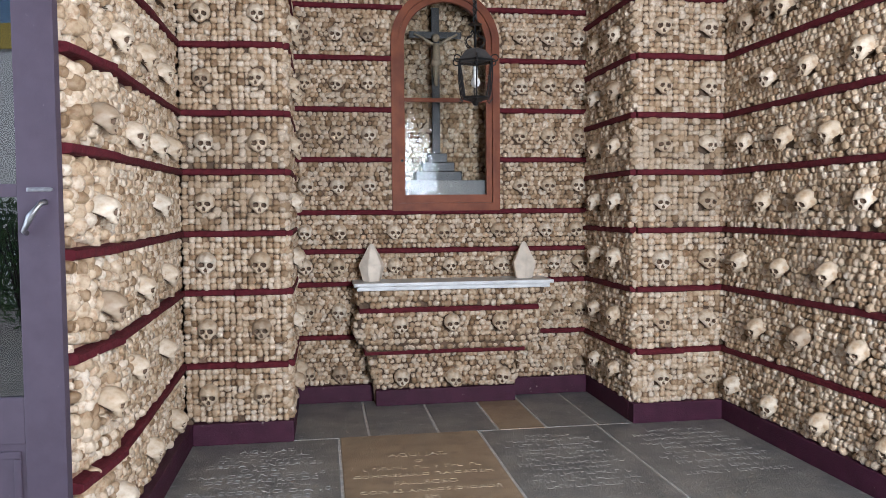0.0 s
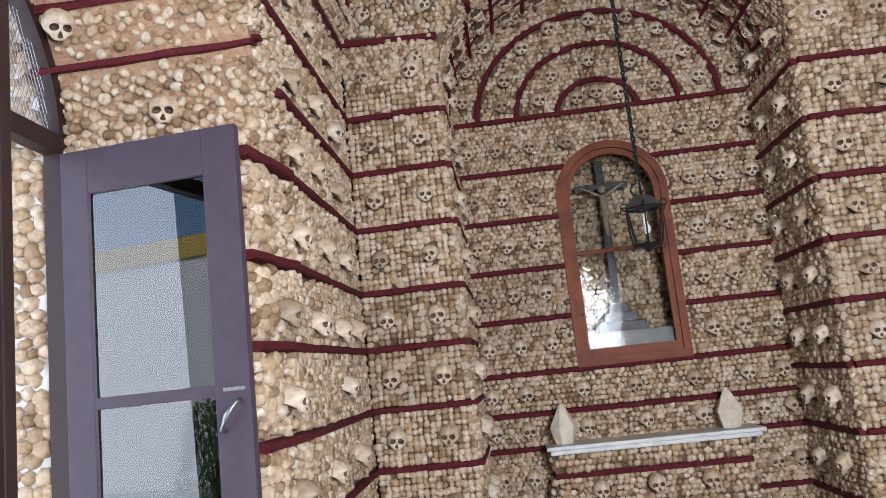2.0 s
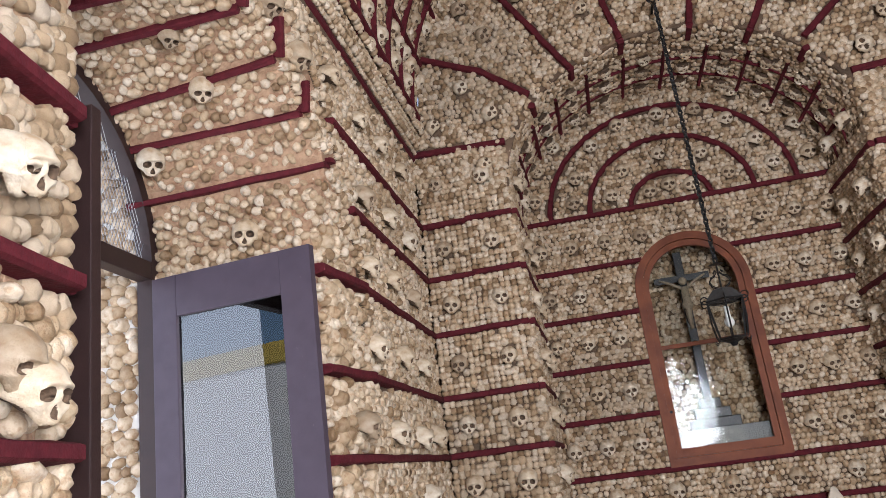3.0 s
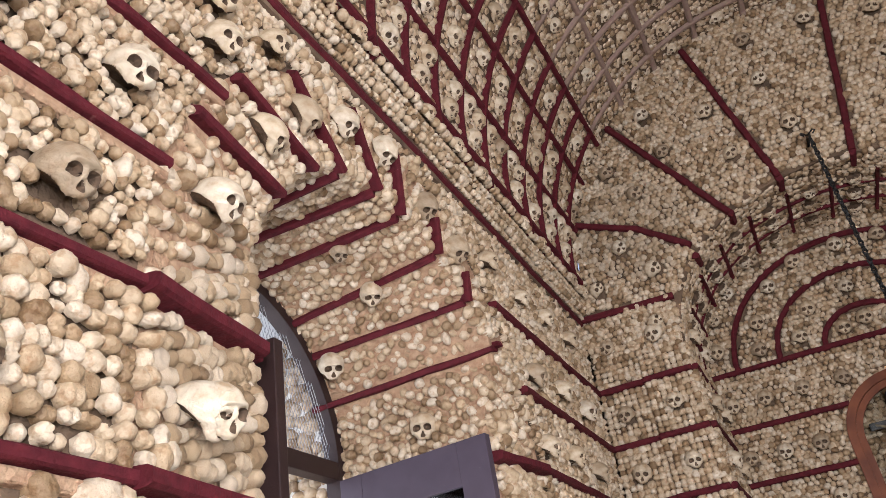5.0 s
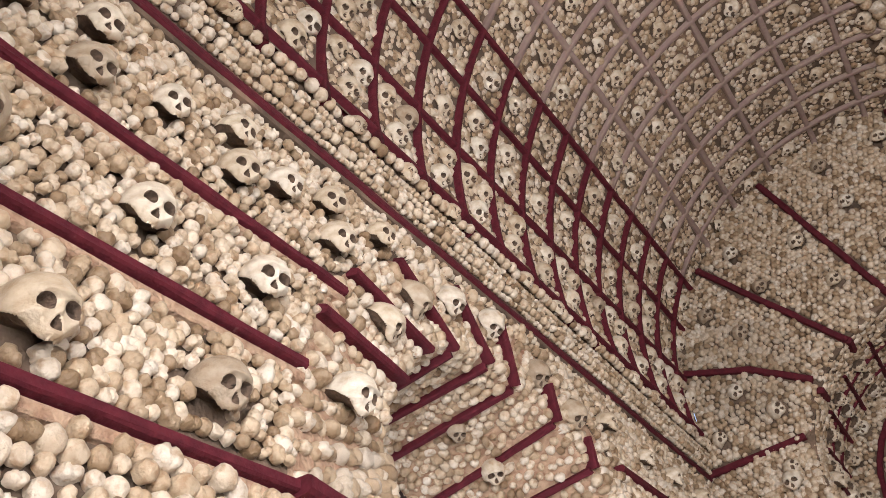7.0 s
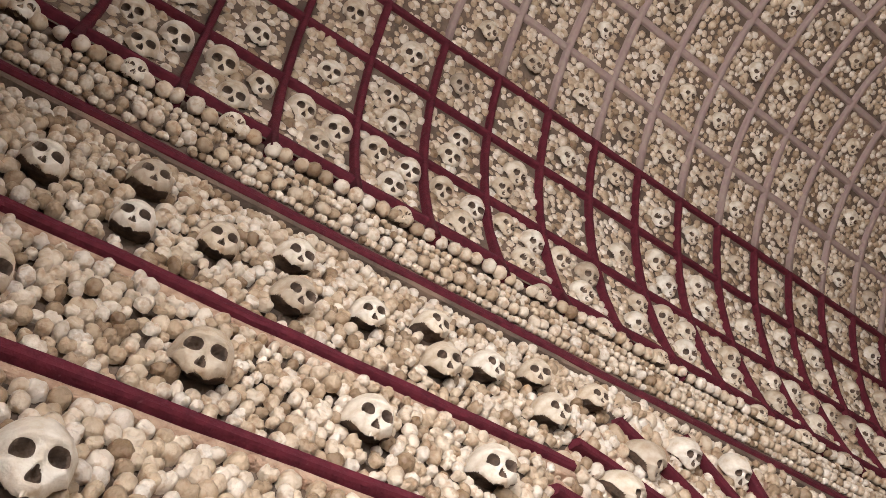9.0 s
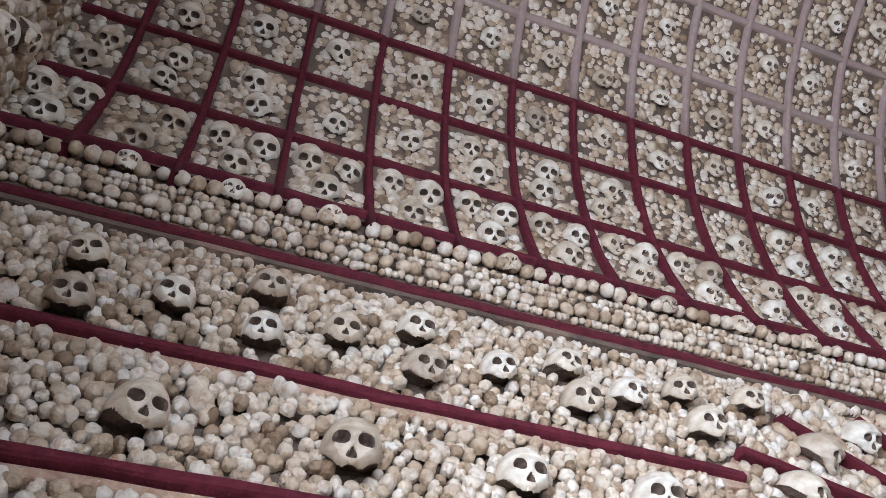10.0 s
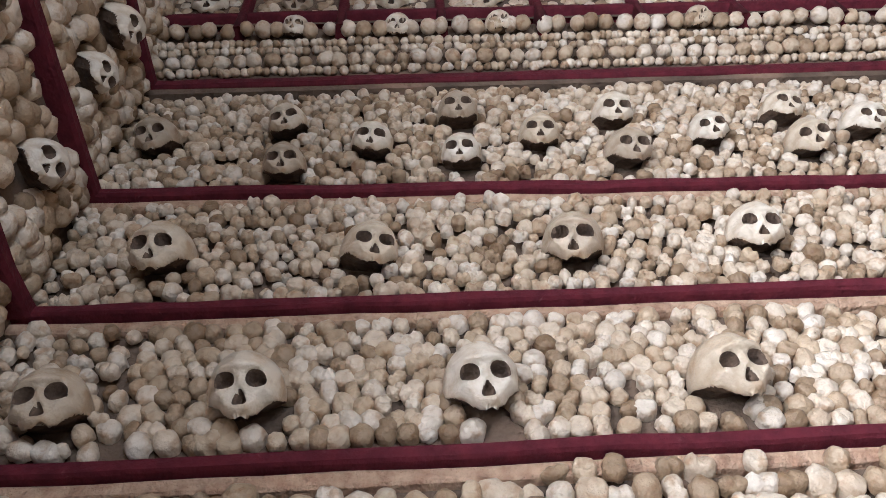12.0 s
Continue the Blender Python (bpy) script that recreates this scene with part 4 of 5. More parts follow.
def far_clear(u, v):
    x, z = PLX + u, 0.15 + v
    ok = ~((x > NX0 - 0.035) & (x < NX1 + 0.035) & (z > NZ0) & (z < NZS)) & ~(((x - NXC) ** 2 + (z - NZS) ** 2 < (NR + 0.035) ** 2))
    for q in ZF + [3.752]:
        ok &= np.abs(z - q) > 0.030
    for a, b in ARCS:
        r = np.sqrt(((x - 1.02) / a) ** 2 + ((z - 3.752) / b) ** 2)
        ok &= (np.abs(r - 1) * (a + b) / 2 > 0.035) | (z < 3.75)
    return ok & ((z < AZ) | (((x - CX) / AA) ** 2 + ((z - AZ) / AB) ** 2 < 1))


heap = Heap()
courses(heap, (PLX, FY), (1, 0, 0), (0, -1, 0), PRX - PLX, [0.13] + ZF + [3.752, 4.80], 0.0415, [(x - PLX, z) for x, z in far_skulls], 0.057, lambda u, z: far_clear(u, z - 0.15), jitter=0.09)
# small bones that edge the wooden frame
edge = [(NX0 - 0.012, z) for z in np.arange(NZ0 + 0.03, NZS, 0.043)] + [(NX1 + 0.012, z) for z in np.arange(NZ0 + 0.03, NZS, 0.043)]
edge += [(NXC - (NR + 0.012) * math.cos(q), NZS + (NR + 0.012) * math.sin(q)) for q in np.arange(0, math.pi, 0.09)]
p = np.array([(x, FY - 0.005, z) for x, z in edge])
heap.add(p, np.broadcast_to((0, -1.0, 0), p.shape), np.broadcast_to((0, 0, 1.0), p.shape), np.full(len(p), 0.023))
heap.emit(wall_far, "small ochre bone ends in close rows", (0.2, FY, 2.2))
for x, z in far_skulls:
    skull(wall_far, (x, FY, z), (0, -1, 0), tilt=4, scale=random.uniform(0.88, 1.0))
for z in ZF + [3.752]:
    if NZ0 + 0.02 < z < NZS + NR:
        h = NR if z < NZS else math.sqrt(NR ** 2 - (z - NZS) ** 2)
        band(wall_far, [(PLX, FY, z), (NXC - h, FY, z)], [(0, -1, 0)] * 2)
        band(wall_far, [(NXC + h, FY, z), (PRX, FY, z)], [(0, -1, 0)] * 2)
    else:
        band(wall_far, [(PLX, FY, z), (PRX, FY, z)], [(0, -1, 0)] * 2)
for a, b in ARCS:
    pts = [(1.02 + a * math.cos(math.pi * i / 40), FY, 3.76 + b * math.sin(math.pi * i / 40)) for i in range(41)]
    band(wall_far, pts, [(0, -1, 0)] * 41, 0.04, 0.03)

# ceilings: each one mesh of plaster, bones, skulls and painted ribs


def joined(name, pieces, label):
    """Several arrays as one mesh with one material each. A piece is vertices, triangles, material, smooth."""
    vs, fs, idx, mats, n = [], [], [], [], 0
    for v, f, mat in pieces:
        if mat not in mats:
            mats.append(mat)
        vs.append(v)
        fs.append(f + n)
        idx.append(np.full(len(f), mats.index(mat)))
        n += len(v)
    ob = new(name, mesh_arrays(name, np.concatenate(vs), np.concatenate(fs), mats, np.concatenate(idx), smooth=True))
    return tagged(ob, label, "ceiling", kind="structure")


def sheet(rows):
    """Triangles over rows of points."""
    v = np.array([p for r in rows for p in r], float)
    n, f = len(rows[0]), []
    for i in range(len(rows) - 1):
        for j in range(n - 1):
            a = i * n + j
            f += [(a, a + 1, a + n + 1), (a, a + n + 1, a + n)]
    return v, np.array(f)


def tri_arrays(bm):
    bmesh.ops.triangulate(bm, faces=bm.faces)
    bm.verts.index_update()
    v = np.array([x.co[:] for x in bm.verts])
    f = np.array([[q.index for q in x.verts] for x in bm.faces])
    bm.free()
    return v, f


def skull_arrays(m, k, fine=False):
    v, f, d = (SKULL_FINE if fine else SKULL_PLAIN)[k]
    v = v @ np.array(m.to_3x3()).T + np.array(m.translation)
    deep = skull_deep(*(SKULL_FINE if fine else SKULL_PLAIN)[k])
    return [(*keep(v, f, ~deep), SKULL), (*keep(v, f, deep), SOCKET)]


def vault_at(r):
    def at(u, v):
        q = math.pi - v / VR
        c, s = np.cos(q), np.sin(q)
        p = np.stack([CX + r * c, BY + u, VZ + r * s], 1)
        n = np.stack([-c, np.zeros(len(u)), -s], 1)
        up = np.stack([np.sin(q), np.zeros(len(u)), -np.cos(q)], 1)
        return p, n, up
    return at


def vp(deg, y, r=VR):
    q = math.pi - radians(deg)
    return Vector((CX + r * math.cos(q), y, VZ + r * math.sin(q)))


def vn(deg):
    q = math.pi - radians(deg)
    return Vector((-math.cos(q), 0, -math.sin(q)))


RIBS_Y = [-0.71 + 0.333 * k for k in range(19)]
RIBS_A = [1.0, 15.0, 28.2, 39.6, 52.2, 64.8, 77.4, 90.0]
RIBS_A += [180 - a for a in reversed(RIBS_A[:-1])]
pieces = []
v, f = sheet([[vp(a, y) for a in np.linspace(0, 180, 61)] for y in (BY - 0.05, PY + 0.02)])
pieces.append((v, f, MORTAR))
v, f = sheet([[vp(a, y, VR + 0.25) for a in np.linspace(0, 180, 61)] for y in (BY - 0.05, PY + 0.02)])
pieces.append((v, f, PLASTER))
fresh, old = bmesh.new(), bmesh.new()
for a in RIBS_A:
    ribbon(fresh if a < 42 or a > 138 else old, [vp(a, BY), vp(a, PY)], [vn(a)] * 2, 0.028 if a < 42 or a > 138 else 0.038, 0.030 if a < 42 or a > 138 else 0.026, 0.0012)
for y in RIBS_Y:
    if y > PY - 0.05:
        continue
    left = list(np.linspace(-3.0, 39.6, 9))
    mid = list(np.linspace(39.6, 140.4, 18))
    for run, target in ((left, fresh), (mid, old), ([180 - a for a in reversed(left)], fresh)):
        ribbon(target, [vp(a, y) for a in run], [vn(a) for a in run], 0.028 if target is fresh else 0.036, 0.034 if target is fresh else 0.028, 0.0012)
pieces.append((*tri_arrays(fresh), BAND))
pieces.append((*tri_arrays(old), FADED))
holes = []
cells_y = [BY] + [y for y in RIBS_Y if y < PY - 0.05] + [PY]
for i in range(len(cells_y) - 1):
    yc, wid = (cells_y[i] + cells_y[i + 1]) / 2, cells_y[i + 1] - cells_y[i]
    if wid < 0.2:
        continue
    for j in range(len(RIBS_A) - 1):
        ac, low = (RIBS_A[j] + RIBS_A[j + 1]) / 2, j in (0, 13)
        spots = [(-0.075, 3.0), (0.085, 2.6), (0.0, -3.0)] if low else [(random.gauss(0, 0.03), 2.2), (random.gauss(0, 0.04), -2.4)] if j in (1, 12) and random.random() < 0.7 else [(random.gauss(0, 0.03), random.gauss(0, 0.8))]
        for dy, da in spots:
            if random.random() < 0.06:
                continue
            sc = random.uniform(0.82, 0.98) if j in (0, 1, 2, 11, 12, 13) else random.uniform(0.72, 0.9)
            a = ac + da
            m = skull_pose(vp(a, yc + dy), vn(a), Vector((math.sin(radians(a)), 0, math.cos(radians(a)))), (30, 25, 16)[j] if j < 3 else 8, sc, 0.006) @ Matrix.Diagonal((1, 1, 0.8, 1))
            pieces += skull_arrays(m, random.randrange(6), fine=j < 3 and yc < 1.2)
            holes.append((yc + dy - BY, radians(a) * VR, 0.056))
    for a in (-2.2,) if random.random() < 0.8 else ():
        for s_ in (a, 180 - a):
            m = skull_pose(vp(s_, yc + 0.02), vn(s_), (0, 0, 1), 20, 0.72, 0.0)
            pieces += skull_arrays(m, random.randrange(6))
            holes.append((yc + 0.02 - BY, radians(s_) * VR, 0.056))


def vault_clear(u, v):
    a = np.degrees(v / VR)
    ok = np.ones(len(u), bool)
    for q in RIBS_A:
        ok &= np.abs(a - q) * VR * 0.01745 > (0.03 if 42 < q < 138 else 0.024)
    for y in RIBS_Y:
        ok &= np.abs(BY + u - y) > 0.026
    return ok


heap = Heap()
arc = math.pi * VR
fill(heap, vault_at(VR), PY - BY, arc * 0.6, 0.042, holes, vault_clear, jitter=0.22, deep=-0.006)
fill(heap, lambda u, v: vault_at(VR)(u, v + arc * 0.6), PY - BY, arc * 0.4, 0.085, [(a, b - arc * 0.6, c) for a, b, c in holes], lambda u, v: vault_clear(u, v + arc * 0.6), jitter=0.22)
pieces.append((*heap.arrays(), BONE))
joined("ceiling_vault", pieces, "barrel vault of small bones and skulls in a grid of maroon ribs, faded along the crown")

# soffit of the chancel arch
pieces = []
v, f = sheet([[(*ellipse(math.pi * i / 48), y) for i in range(49)] for y in (PY, FY)])
v = v[:, [0, 2, 1]]
pieces.append((v, f, MORTAR))


def soffit_at(u, v):
    q = math.pi * v / 3.6
    x, z = CX + AA * np.cos(q), AZ + AB * np.sin(q)
    n = np.stack([-np.cos(q) / AA, np.zeros(len(u)), -np.sin(q) / AB], 1)
    n /= np.linalg.norm(n, axis=1)[:, None]
    p = np.stack([x, PY + u, z], 1)
    return p, n, np.broadcast_to((0.0, 1.0, 0.02), p.shape)


bm = bmesh.new()
for y in (5.98, 6.26):
    qs = [math.pi * i / 40 for i in range(41)]
    ribbon(bm, [(ellipse(q)[0], y, ellipse(q)[1]) for q in qs], [Vector((-math.cos(q) / AA, 0, -math.sin(q) / AB)) for q in qs], 0.02, 0.024, 0.0012)
soffit_ribs = [0.20, 0.46, 0.72, 0.98, 1.24, 1.50, 1.76, 2.02, 2.28, 2.54, 2.80, 3.0]
for q in soffit_ribs:
    x, z = ellipse(q)
    n = Vector((-math.cos(q) / AA, 0, -math.sin(q) / AB))
    ribbon(bm, [(x, 5.78, z), (x, 6.46, z)], [n, n], 0.024, 0.036, 0.0012)
pieces.append((*tri_arrays(bm), BAND))
holes = []
for a, b in zip(soffit_ribs, soffit_ribs[1:]):
    q = (a + b) / 2
    for y in (6.12, 5.88, 6.40):
        x, z = ellipse(q)
        n = Vector((-math.cos(q) / AA, 0, -math.sin(q) / AB)).normalized()
        m = skull_pose((x, y, z), n, (0, 1, 0.02), 0, 0.8, 0.012)
        pieces += skull_arrays(m, random.randrange(6))
        holes.append((y - PY, q / math.pi * 3.6, 0.055))
heap = Heap()
fill(heap, soffit_at, FY - PY, 3.6, 0.044, holes, None, jitter=0.2, deep=-0.004)
pieces.append((*heap.arrays(), BONE))
joined("ceiling_chancel", pieces, "shallow arch soffit of bones with maroon ribs and two thin arcs")

# cornices of beaded bones under the vault
for side, x, d in (("left", LX, 1), ("right", RX, -1)):
    cornice = empty("cornice_" + side)
    tagged(cornice, "cornice of bone knuckles in beaded rows over a maroon ledge", "cornice", kind="structure")
    bm = bmesh.new()
    prism(bm, [(x, 4.10), (x + d * 0.015, 4.15), (x + d * 0.022, 4.25), (x + d * 0.055, 4.28), (x + d * 0.075, 4.40), (x - d * 0.1, 4.47), (x - d * 0.1, 4.1)], "y", BY, PY)
    part("cornice_core", bm, MORTAR, cornice)
    band(cornice, [(x - d * 0.03, BY, ZC), (x - d * 0.03, PY, ZC)], [(d, 0, 0)] * 2, 0.042, 0.05)
    heap = Heap()
    for z, off, r, step in ((4.222, 0.045, 0.0265, 0.052), (4.345, 0.098, 0.028, 0.054)):
        y = np.arange(BY + 0.03, PY, step)
        p = np.stack([np.full(len(y), x + d * off) + rng.normal(0, 0.003, len(y)), y + rng.normal(0, 0.005, len(y)), z + rng.normal(0, 0.004, len(y))], 1)
        n = np.broadcast_to((d * 0.85, 0, -0.5), p.shape)
        heap.add(p, n, np.broadcast_to((0, 0.02, 1.0), p.shape), np.full(len(y), r), fine=3, turn=1.5)
    for z, off in ((4.178, 0.03), (4.275, 0.055), (4.30, 0.07)):
        y = np.arange(BY + 0.02, PY, 0.024)
        p = np.stack([np.full(len(y), x + d * off), y + rng.normal(0, 0.004, len(y)), z + rng.normal(0, 0.005, len(y))], 1)
        heap.add(p, np.broadcast_to((d * 0.9, 0, -0.4), p.shape), np.broadcast_to((0, 0.02, 1.0), p.shape), np.full(len(y), 0.015), fine=3 if d > 0 else 0, turn=1.5)
    heap.emit(cornice, "cream bone knuckles threaded in two rows")

# floor ----------------------------------------------------------------------
floor = empty("floor")
tagged(floor, "floor of dark stone grave slabs with pale joints", "floor", kind="structure")
bm = bmesh.new()
box(bm, -2.6, RX + 0.9, BY - 0.6, FY + 0.3, -0.2, -0.004)
part("floor_bed", bm, JOINT, floor)


def slab(x0, x1, y0, y1, mat, lift=0.0, lines=()):
    bm = bmesh.new()
    g = 0.009
    box(bm, x0 + g, x1 - g, y0 + g, y1 - g, -0.06, lift, bevel=0.006)
    ob = part("grave_slab" if lines else "paving_stone", bm, mat, floor)
    if lines:
        paint = CUT if mat is SLATE else BROWNSLAB_TEXT
        rnd = random.Random(int(x0 * 100))
        for words, x, y, size in lines:
            if words:
                text = bpy.data.curves.new("inscription", "FONT")
                text.body, text.size, text.align_x, text.extrude, text.resolution_u = words, size, "CENTER", 0.0012, 2
                text.materials.append(paint)
                cut = new("inscription", text)
                cut.parent, cut.location = ob, (x, y - size * 0.35, lift + 0.0006)
                continue
            bm = bmesh.new()
            a, end = x - size, x + size
            while a < end:
                w = rnd.uniform(0.025, 0.042)
                if rnd.random() > 0.16:
                    box(bm, a, a + 0.007, y - 0.026, y + 0.026, lift - 0.002, lift + 0.0014)
                    yy = y + rnd.choice((-0.022, 0.0, 0.022))
                    box(bm, a + 0.008, a + w - 0.008, yy - 0.0035, yy + 0.0035, lift - 0.002, lift + 0.0014)
                a += w
            part("inscription", bm, paint, ob, "worn unreadable cut lettering")
    return ob


CUT = material("grey_cut_letters", (0.34, 0.335, 0.32), 0.8, 0, 20, 0.2, 0.2)
BROWNSLAB_TEXT = material("worn_cut_letters", (0.46, 0.37, 0.25), 0.8, 0, 20, 0.2, 0.2)
for xa, xb in ((PLX, 0.30), (0.30, 0.80), (0.80, 1.24), (1.24, 1.60), (1.60, 2.0), (2.0, PRX)):
    slab(xa, xb, 5.50, FY, BROWNSLAB if xa == 1.24 else SLATE, 0.0)
left_lines = ["AQUI JAZ", "", "", "DESTA VENERAVEL", "ORDEM", "NASCEO NO DIA 10", "DE FEVEREIRO DE", "", "FALLECEO NO DIA 10", "DE JANEIRO DE", ""]
slab(LX, 0.085, 3.55, 5.50, SLATE, 0.0, [(words, -0.39, 5.29 - 0.097 * k, 0.085 if words else 0.3) for k, words in enumerate(left_lines)])
slab(0.085, 1.09, 3.55, 5.52, BROWNSLAB, 0.002, [("AQUI JAZ", 0.585, 5.04, 0.09), ("O", 0.58, 4.91, 0.075), ("", 0.58, 4.78, 0.36), ("COMMISSARIO DA ORDEM", 0.58, 4.65, 0.072),
                                                  ("FALLECEO", 0.575, 4.51, 0.085), ("COM 63 ANNOS D'IDADE", 0.59, 4.38, 0.072), ("EM", 0.577, 4.27, 0.08), ("", 0.58, 4.15, 0.34)])
slab(1.09, 1.98, 3.55, 5.50, SLATE, 0.0, [("", 1.53, 5.30 - 0.10 * k, half) for k, half in enumerate((0.15, 0.3, 0.34, 0.26, 0.33, 0.3, 0.34, 0.22, 0.3, 0.33, 0.28))])
slab(1.98, RX, 3.55, 5.50, SLATE, 0.001, [("", 2.48, 5.28 - 0.10 * k, half) for k, half in enumerate((0.2, 0.34, 0.3, 0.36, 0.25, 0.33, 0.36, 0.3, 0.2, 0.34))])
for xa, xb in ((LX, 0.1), (0.1, 1.05), (1.05, 2.0), (2.0, RX)):
    for ya, yb in ((BY, 0.2), (0.2, 1.9), (1.9, 3.55)):
        slab(xa, xb, ya, yb, SLATE, random.uniform(-0.002, 0.002))
slab(-1.95, LX, DY - 0.84, DY + 0.84, SLATE, 0.0)

baseboard = empty("baseboard")
tagged(baseboard, "dark purple painted plinth, chipped along its edge", "baseboard", kind="structure")


def plinth(x0, x1, y0, y1, h):
    bm = bmesh.new()
    box(bm, x0, x1, y0, y1, 0.0, h, bevel=0.008)
    part("plinth", bm, PLINTH, baseboard)


plinth(LX - 0.02, LX + 0.045, DY + 0.9, PY, 0.145)
plinth(LX - 0.02, LX + 0.045, BY, DY - 0.9, 0.145)
plinth(RX - 0.045, RX + 0.02, BY, PY, 0.145)
plinth(LX + 0.045, PLX + 0.03, PY - 0.04, PY + 0.06, 0.15)
plinth(PRX - 0.03, RX - 0.045, PY - 0.04, PY + 0.06, 0.15)
plinth(PLX - 0.02, PLX + 0.032, PY + 0.06, FY - 0.04, 0.15)
plinth(PRX - 0.032, PRX + 0.02, PY + 0.06, FY - 0.04, 0.15)
plinth(PLX + 0.032, 0.40, FY - 0.05, FY + 0.02, 0.14)
plinth(1.58, PRX - 0.032, FY - 0.06, FY + 0.02, 0.15)
plinth(LX + 0.045, RX - 0.045, BY - 0.02, BY + 0.045, 0.145)
# altar ----------------------------------------------------------------------
altar = empty("altar", (1.03, 6.4, 0))


def under(ob, parent):
    ob.parent = parent
    ob.matrix_parent_inverse = Matrix.Translation(-parent.location)
    return ob


tagged(altar, "bone and skull altar front bulging under a pale stone shelf", "altar")
bm = bmesh.new()
for (xa, xb, ya, za), (xc, xd, yb, zb) in [((0.40, 1.58, 6.42, 0.0), (0.36, 1.60, 6.40, 0.42)), ((0.36, 1.60, 6.36, 0.42), (0.24, 1.77, 6.26, 0.58)), ((0.24, 1.77, 6.26, 0.58), (0.28, 1.74, 6.28, 0.79)), ((0.28, 1.74, 6.27, 0.79), (0.26, 1.80, 6.24, 0.965))]:
    q = [bm.verts.new(c) for c in ((xa, FY, za), (xa, ya, za), (xb, ya, za), (xb, FY, za), (xc, FY, zb), (xc, yb, zb), (xd, yb, zb), (xd, FY, zb))]
    for a, b, c, d in ((0, 1, 5, 4), (1, 2, 6, 5), (2, 3, 7, 6), (4, 5, 6, 7), (0, 3, 2, 1), (0, 4, 7, 3)):
        bm.faces.new((q[a], q[b], q[c], q[d]))
under(part("altar_core", bm, MORTAR), altar)
heap = Heap()
altar_skulls = [(0.60, 6.25, 0.685), (1.02, 6.25, 0.695), (1.42, 6.25, 0.69), (0.62, 6.39, 0.23), (1.05, 6.39, 0.215), (1.47, 6.39, 0.215)]
for xa, xb, y0, z0, y1, z1, s in ((0.27, 1.78, 6.26, 0.825, 6.23, 0.965, 0.047), (0.25, 1.76, 6.26, 0.575, 6.27, 0.785, 0.045), (0.30, 1.70, 6.35, 0.46, 6.26, 0.575, 0.05), (0.38, 1.60, 6.40, 0.13, 6.39, 0.43, 0.045)):
    def at(u, v, xa=xa, y0=y0, y1=y1, z0=z0, h=z1 - z0):
        p = np.stack([xa + u, y0 + (y1 - y0) * v / h, z0 + v], 1)
        n = np.array((0, -1.0, (y1 - y0) / h * 0.8))
        return p, np.broadcast_to(n / np.linalg.norm(n), p.shape), np.broadcast_to((0, 0, 1.0), p.shape)
    fill(heap, at, xb - xa, z1 - z0, s, [(x - xa, z - z0, 0.062) for x, y, z in altar_skulls], None, jitter=0.12, deep=0.005)
for z, xe0, xe1 in ((0.63, 0.24, 1.77), (0.69, 0.24, 1.77), (0.75, 0.26, 1.75), (0.87, 0.27, 1.79), (0.93, 0.26, 1.80), (0.55, 0.28, 1.73), (0.3, 0.37, 1.6), (0.38, 0.36, 1.6)):
    for x, d in ((xe0, -1), (xe1, 1)):
        y = np.arange(6.28, FY, 0.05)
        p = np.stack([np.full(len(y), x), y, np.full(len(y), z)], 1)
        heap.add(p, np.broadcast_to((d * 1.0, 0, 0), p.shape), np.broadcast_to((0, 0, 1.0), p.shape), np.full(len(y), 0.027))
under(heap.emit(None, "cream bone ends, the lower rows splayed outward"), altar)
for x, y, z in altar_skulls:
    under(skull(None, (x, y, z), (0, -1, 0), tilt=2), altar)
for z, xa, xb, y in ((0.80, 0.29, 1.74, 6.265), (0.445, 0.33, 1.64, 6.355)):
    under(band(None, [(xa, FY, z), (xa, y, z), (xb, y, z), (xb, FY, z)], [(-1, 0, 0), (-0.7, -0.7, 0), (0.7, -0.7, 0), (1, 0, 0)], 0.04, 0.02), altar)
bm = bmesh.new()
box(bm, 0.23, 1.86, 6.17, FY - 0.003, 1.0, 1.03, bevel=0.006)
box(bm, 0.255, 1.835, 6.195, FY - 0.003, 0.965, 1.0, bevel=0.008)
under(part("shelf", bm, MARBLE, label="pale grey stone shelf with a stepped edge"), altar)
bm = bmesh.new()
box(bm, 0.405, 1.575, 6.35, 6.43, 0.0, 0.13, bevel=0.006)
under(part("plinth", bm, PLINTH), altar)


def finial(x, y, turn):
    bm = bmesh.new()
    levels = [(0.0, 0.075), (0.01, 0.08), (0.13, 0.112), (0.29, 0.026), (0.305, 0.014)]
    rows = []
    for z, r in levels:
        rows.append([bm.verts.new((r * math.cos(math.pi / 3 * k), 0.9 * r * math.sin(math.pi / 3 * k), z)) for k in range(6)])
    for a, b in zip(rows, rows[1:]):
        for k in range(6):
            bm.faces.new((a[k], a[(k + 1) % 6], b[(k + 1) % 6], b[k]))
    bm.faces.new(rows[0][::-1])
    bm.faces.new(rows[-1])
    bmesh.ops.bevel(bm, geom=list(bm.edges), offset=0.004, segments=2, affect="EDGES")
    ob = part("stone_finial", bm, STONE)
    ob.matrix_basis = pose(x, y, 1.03, 0, 0, turn)
    return tagged(ob, "faceted cream limestone finial standing on the altar shelf", "finial", "altar finials")


finial(0.385, 6.38, 12)
finial(1.66, 6.38, 30)

# niche with crucifix ----------------------------------------------------------
niche = empty("niche_window", (NXC, FY, NZ0))
tagged(niche, "arched varnished wooden glazed frame before a bone-lined niche", "niche")


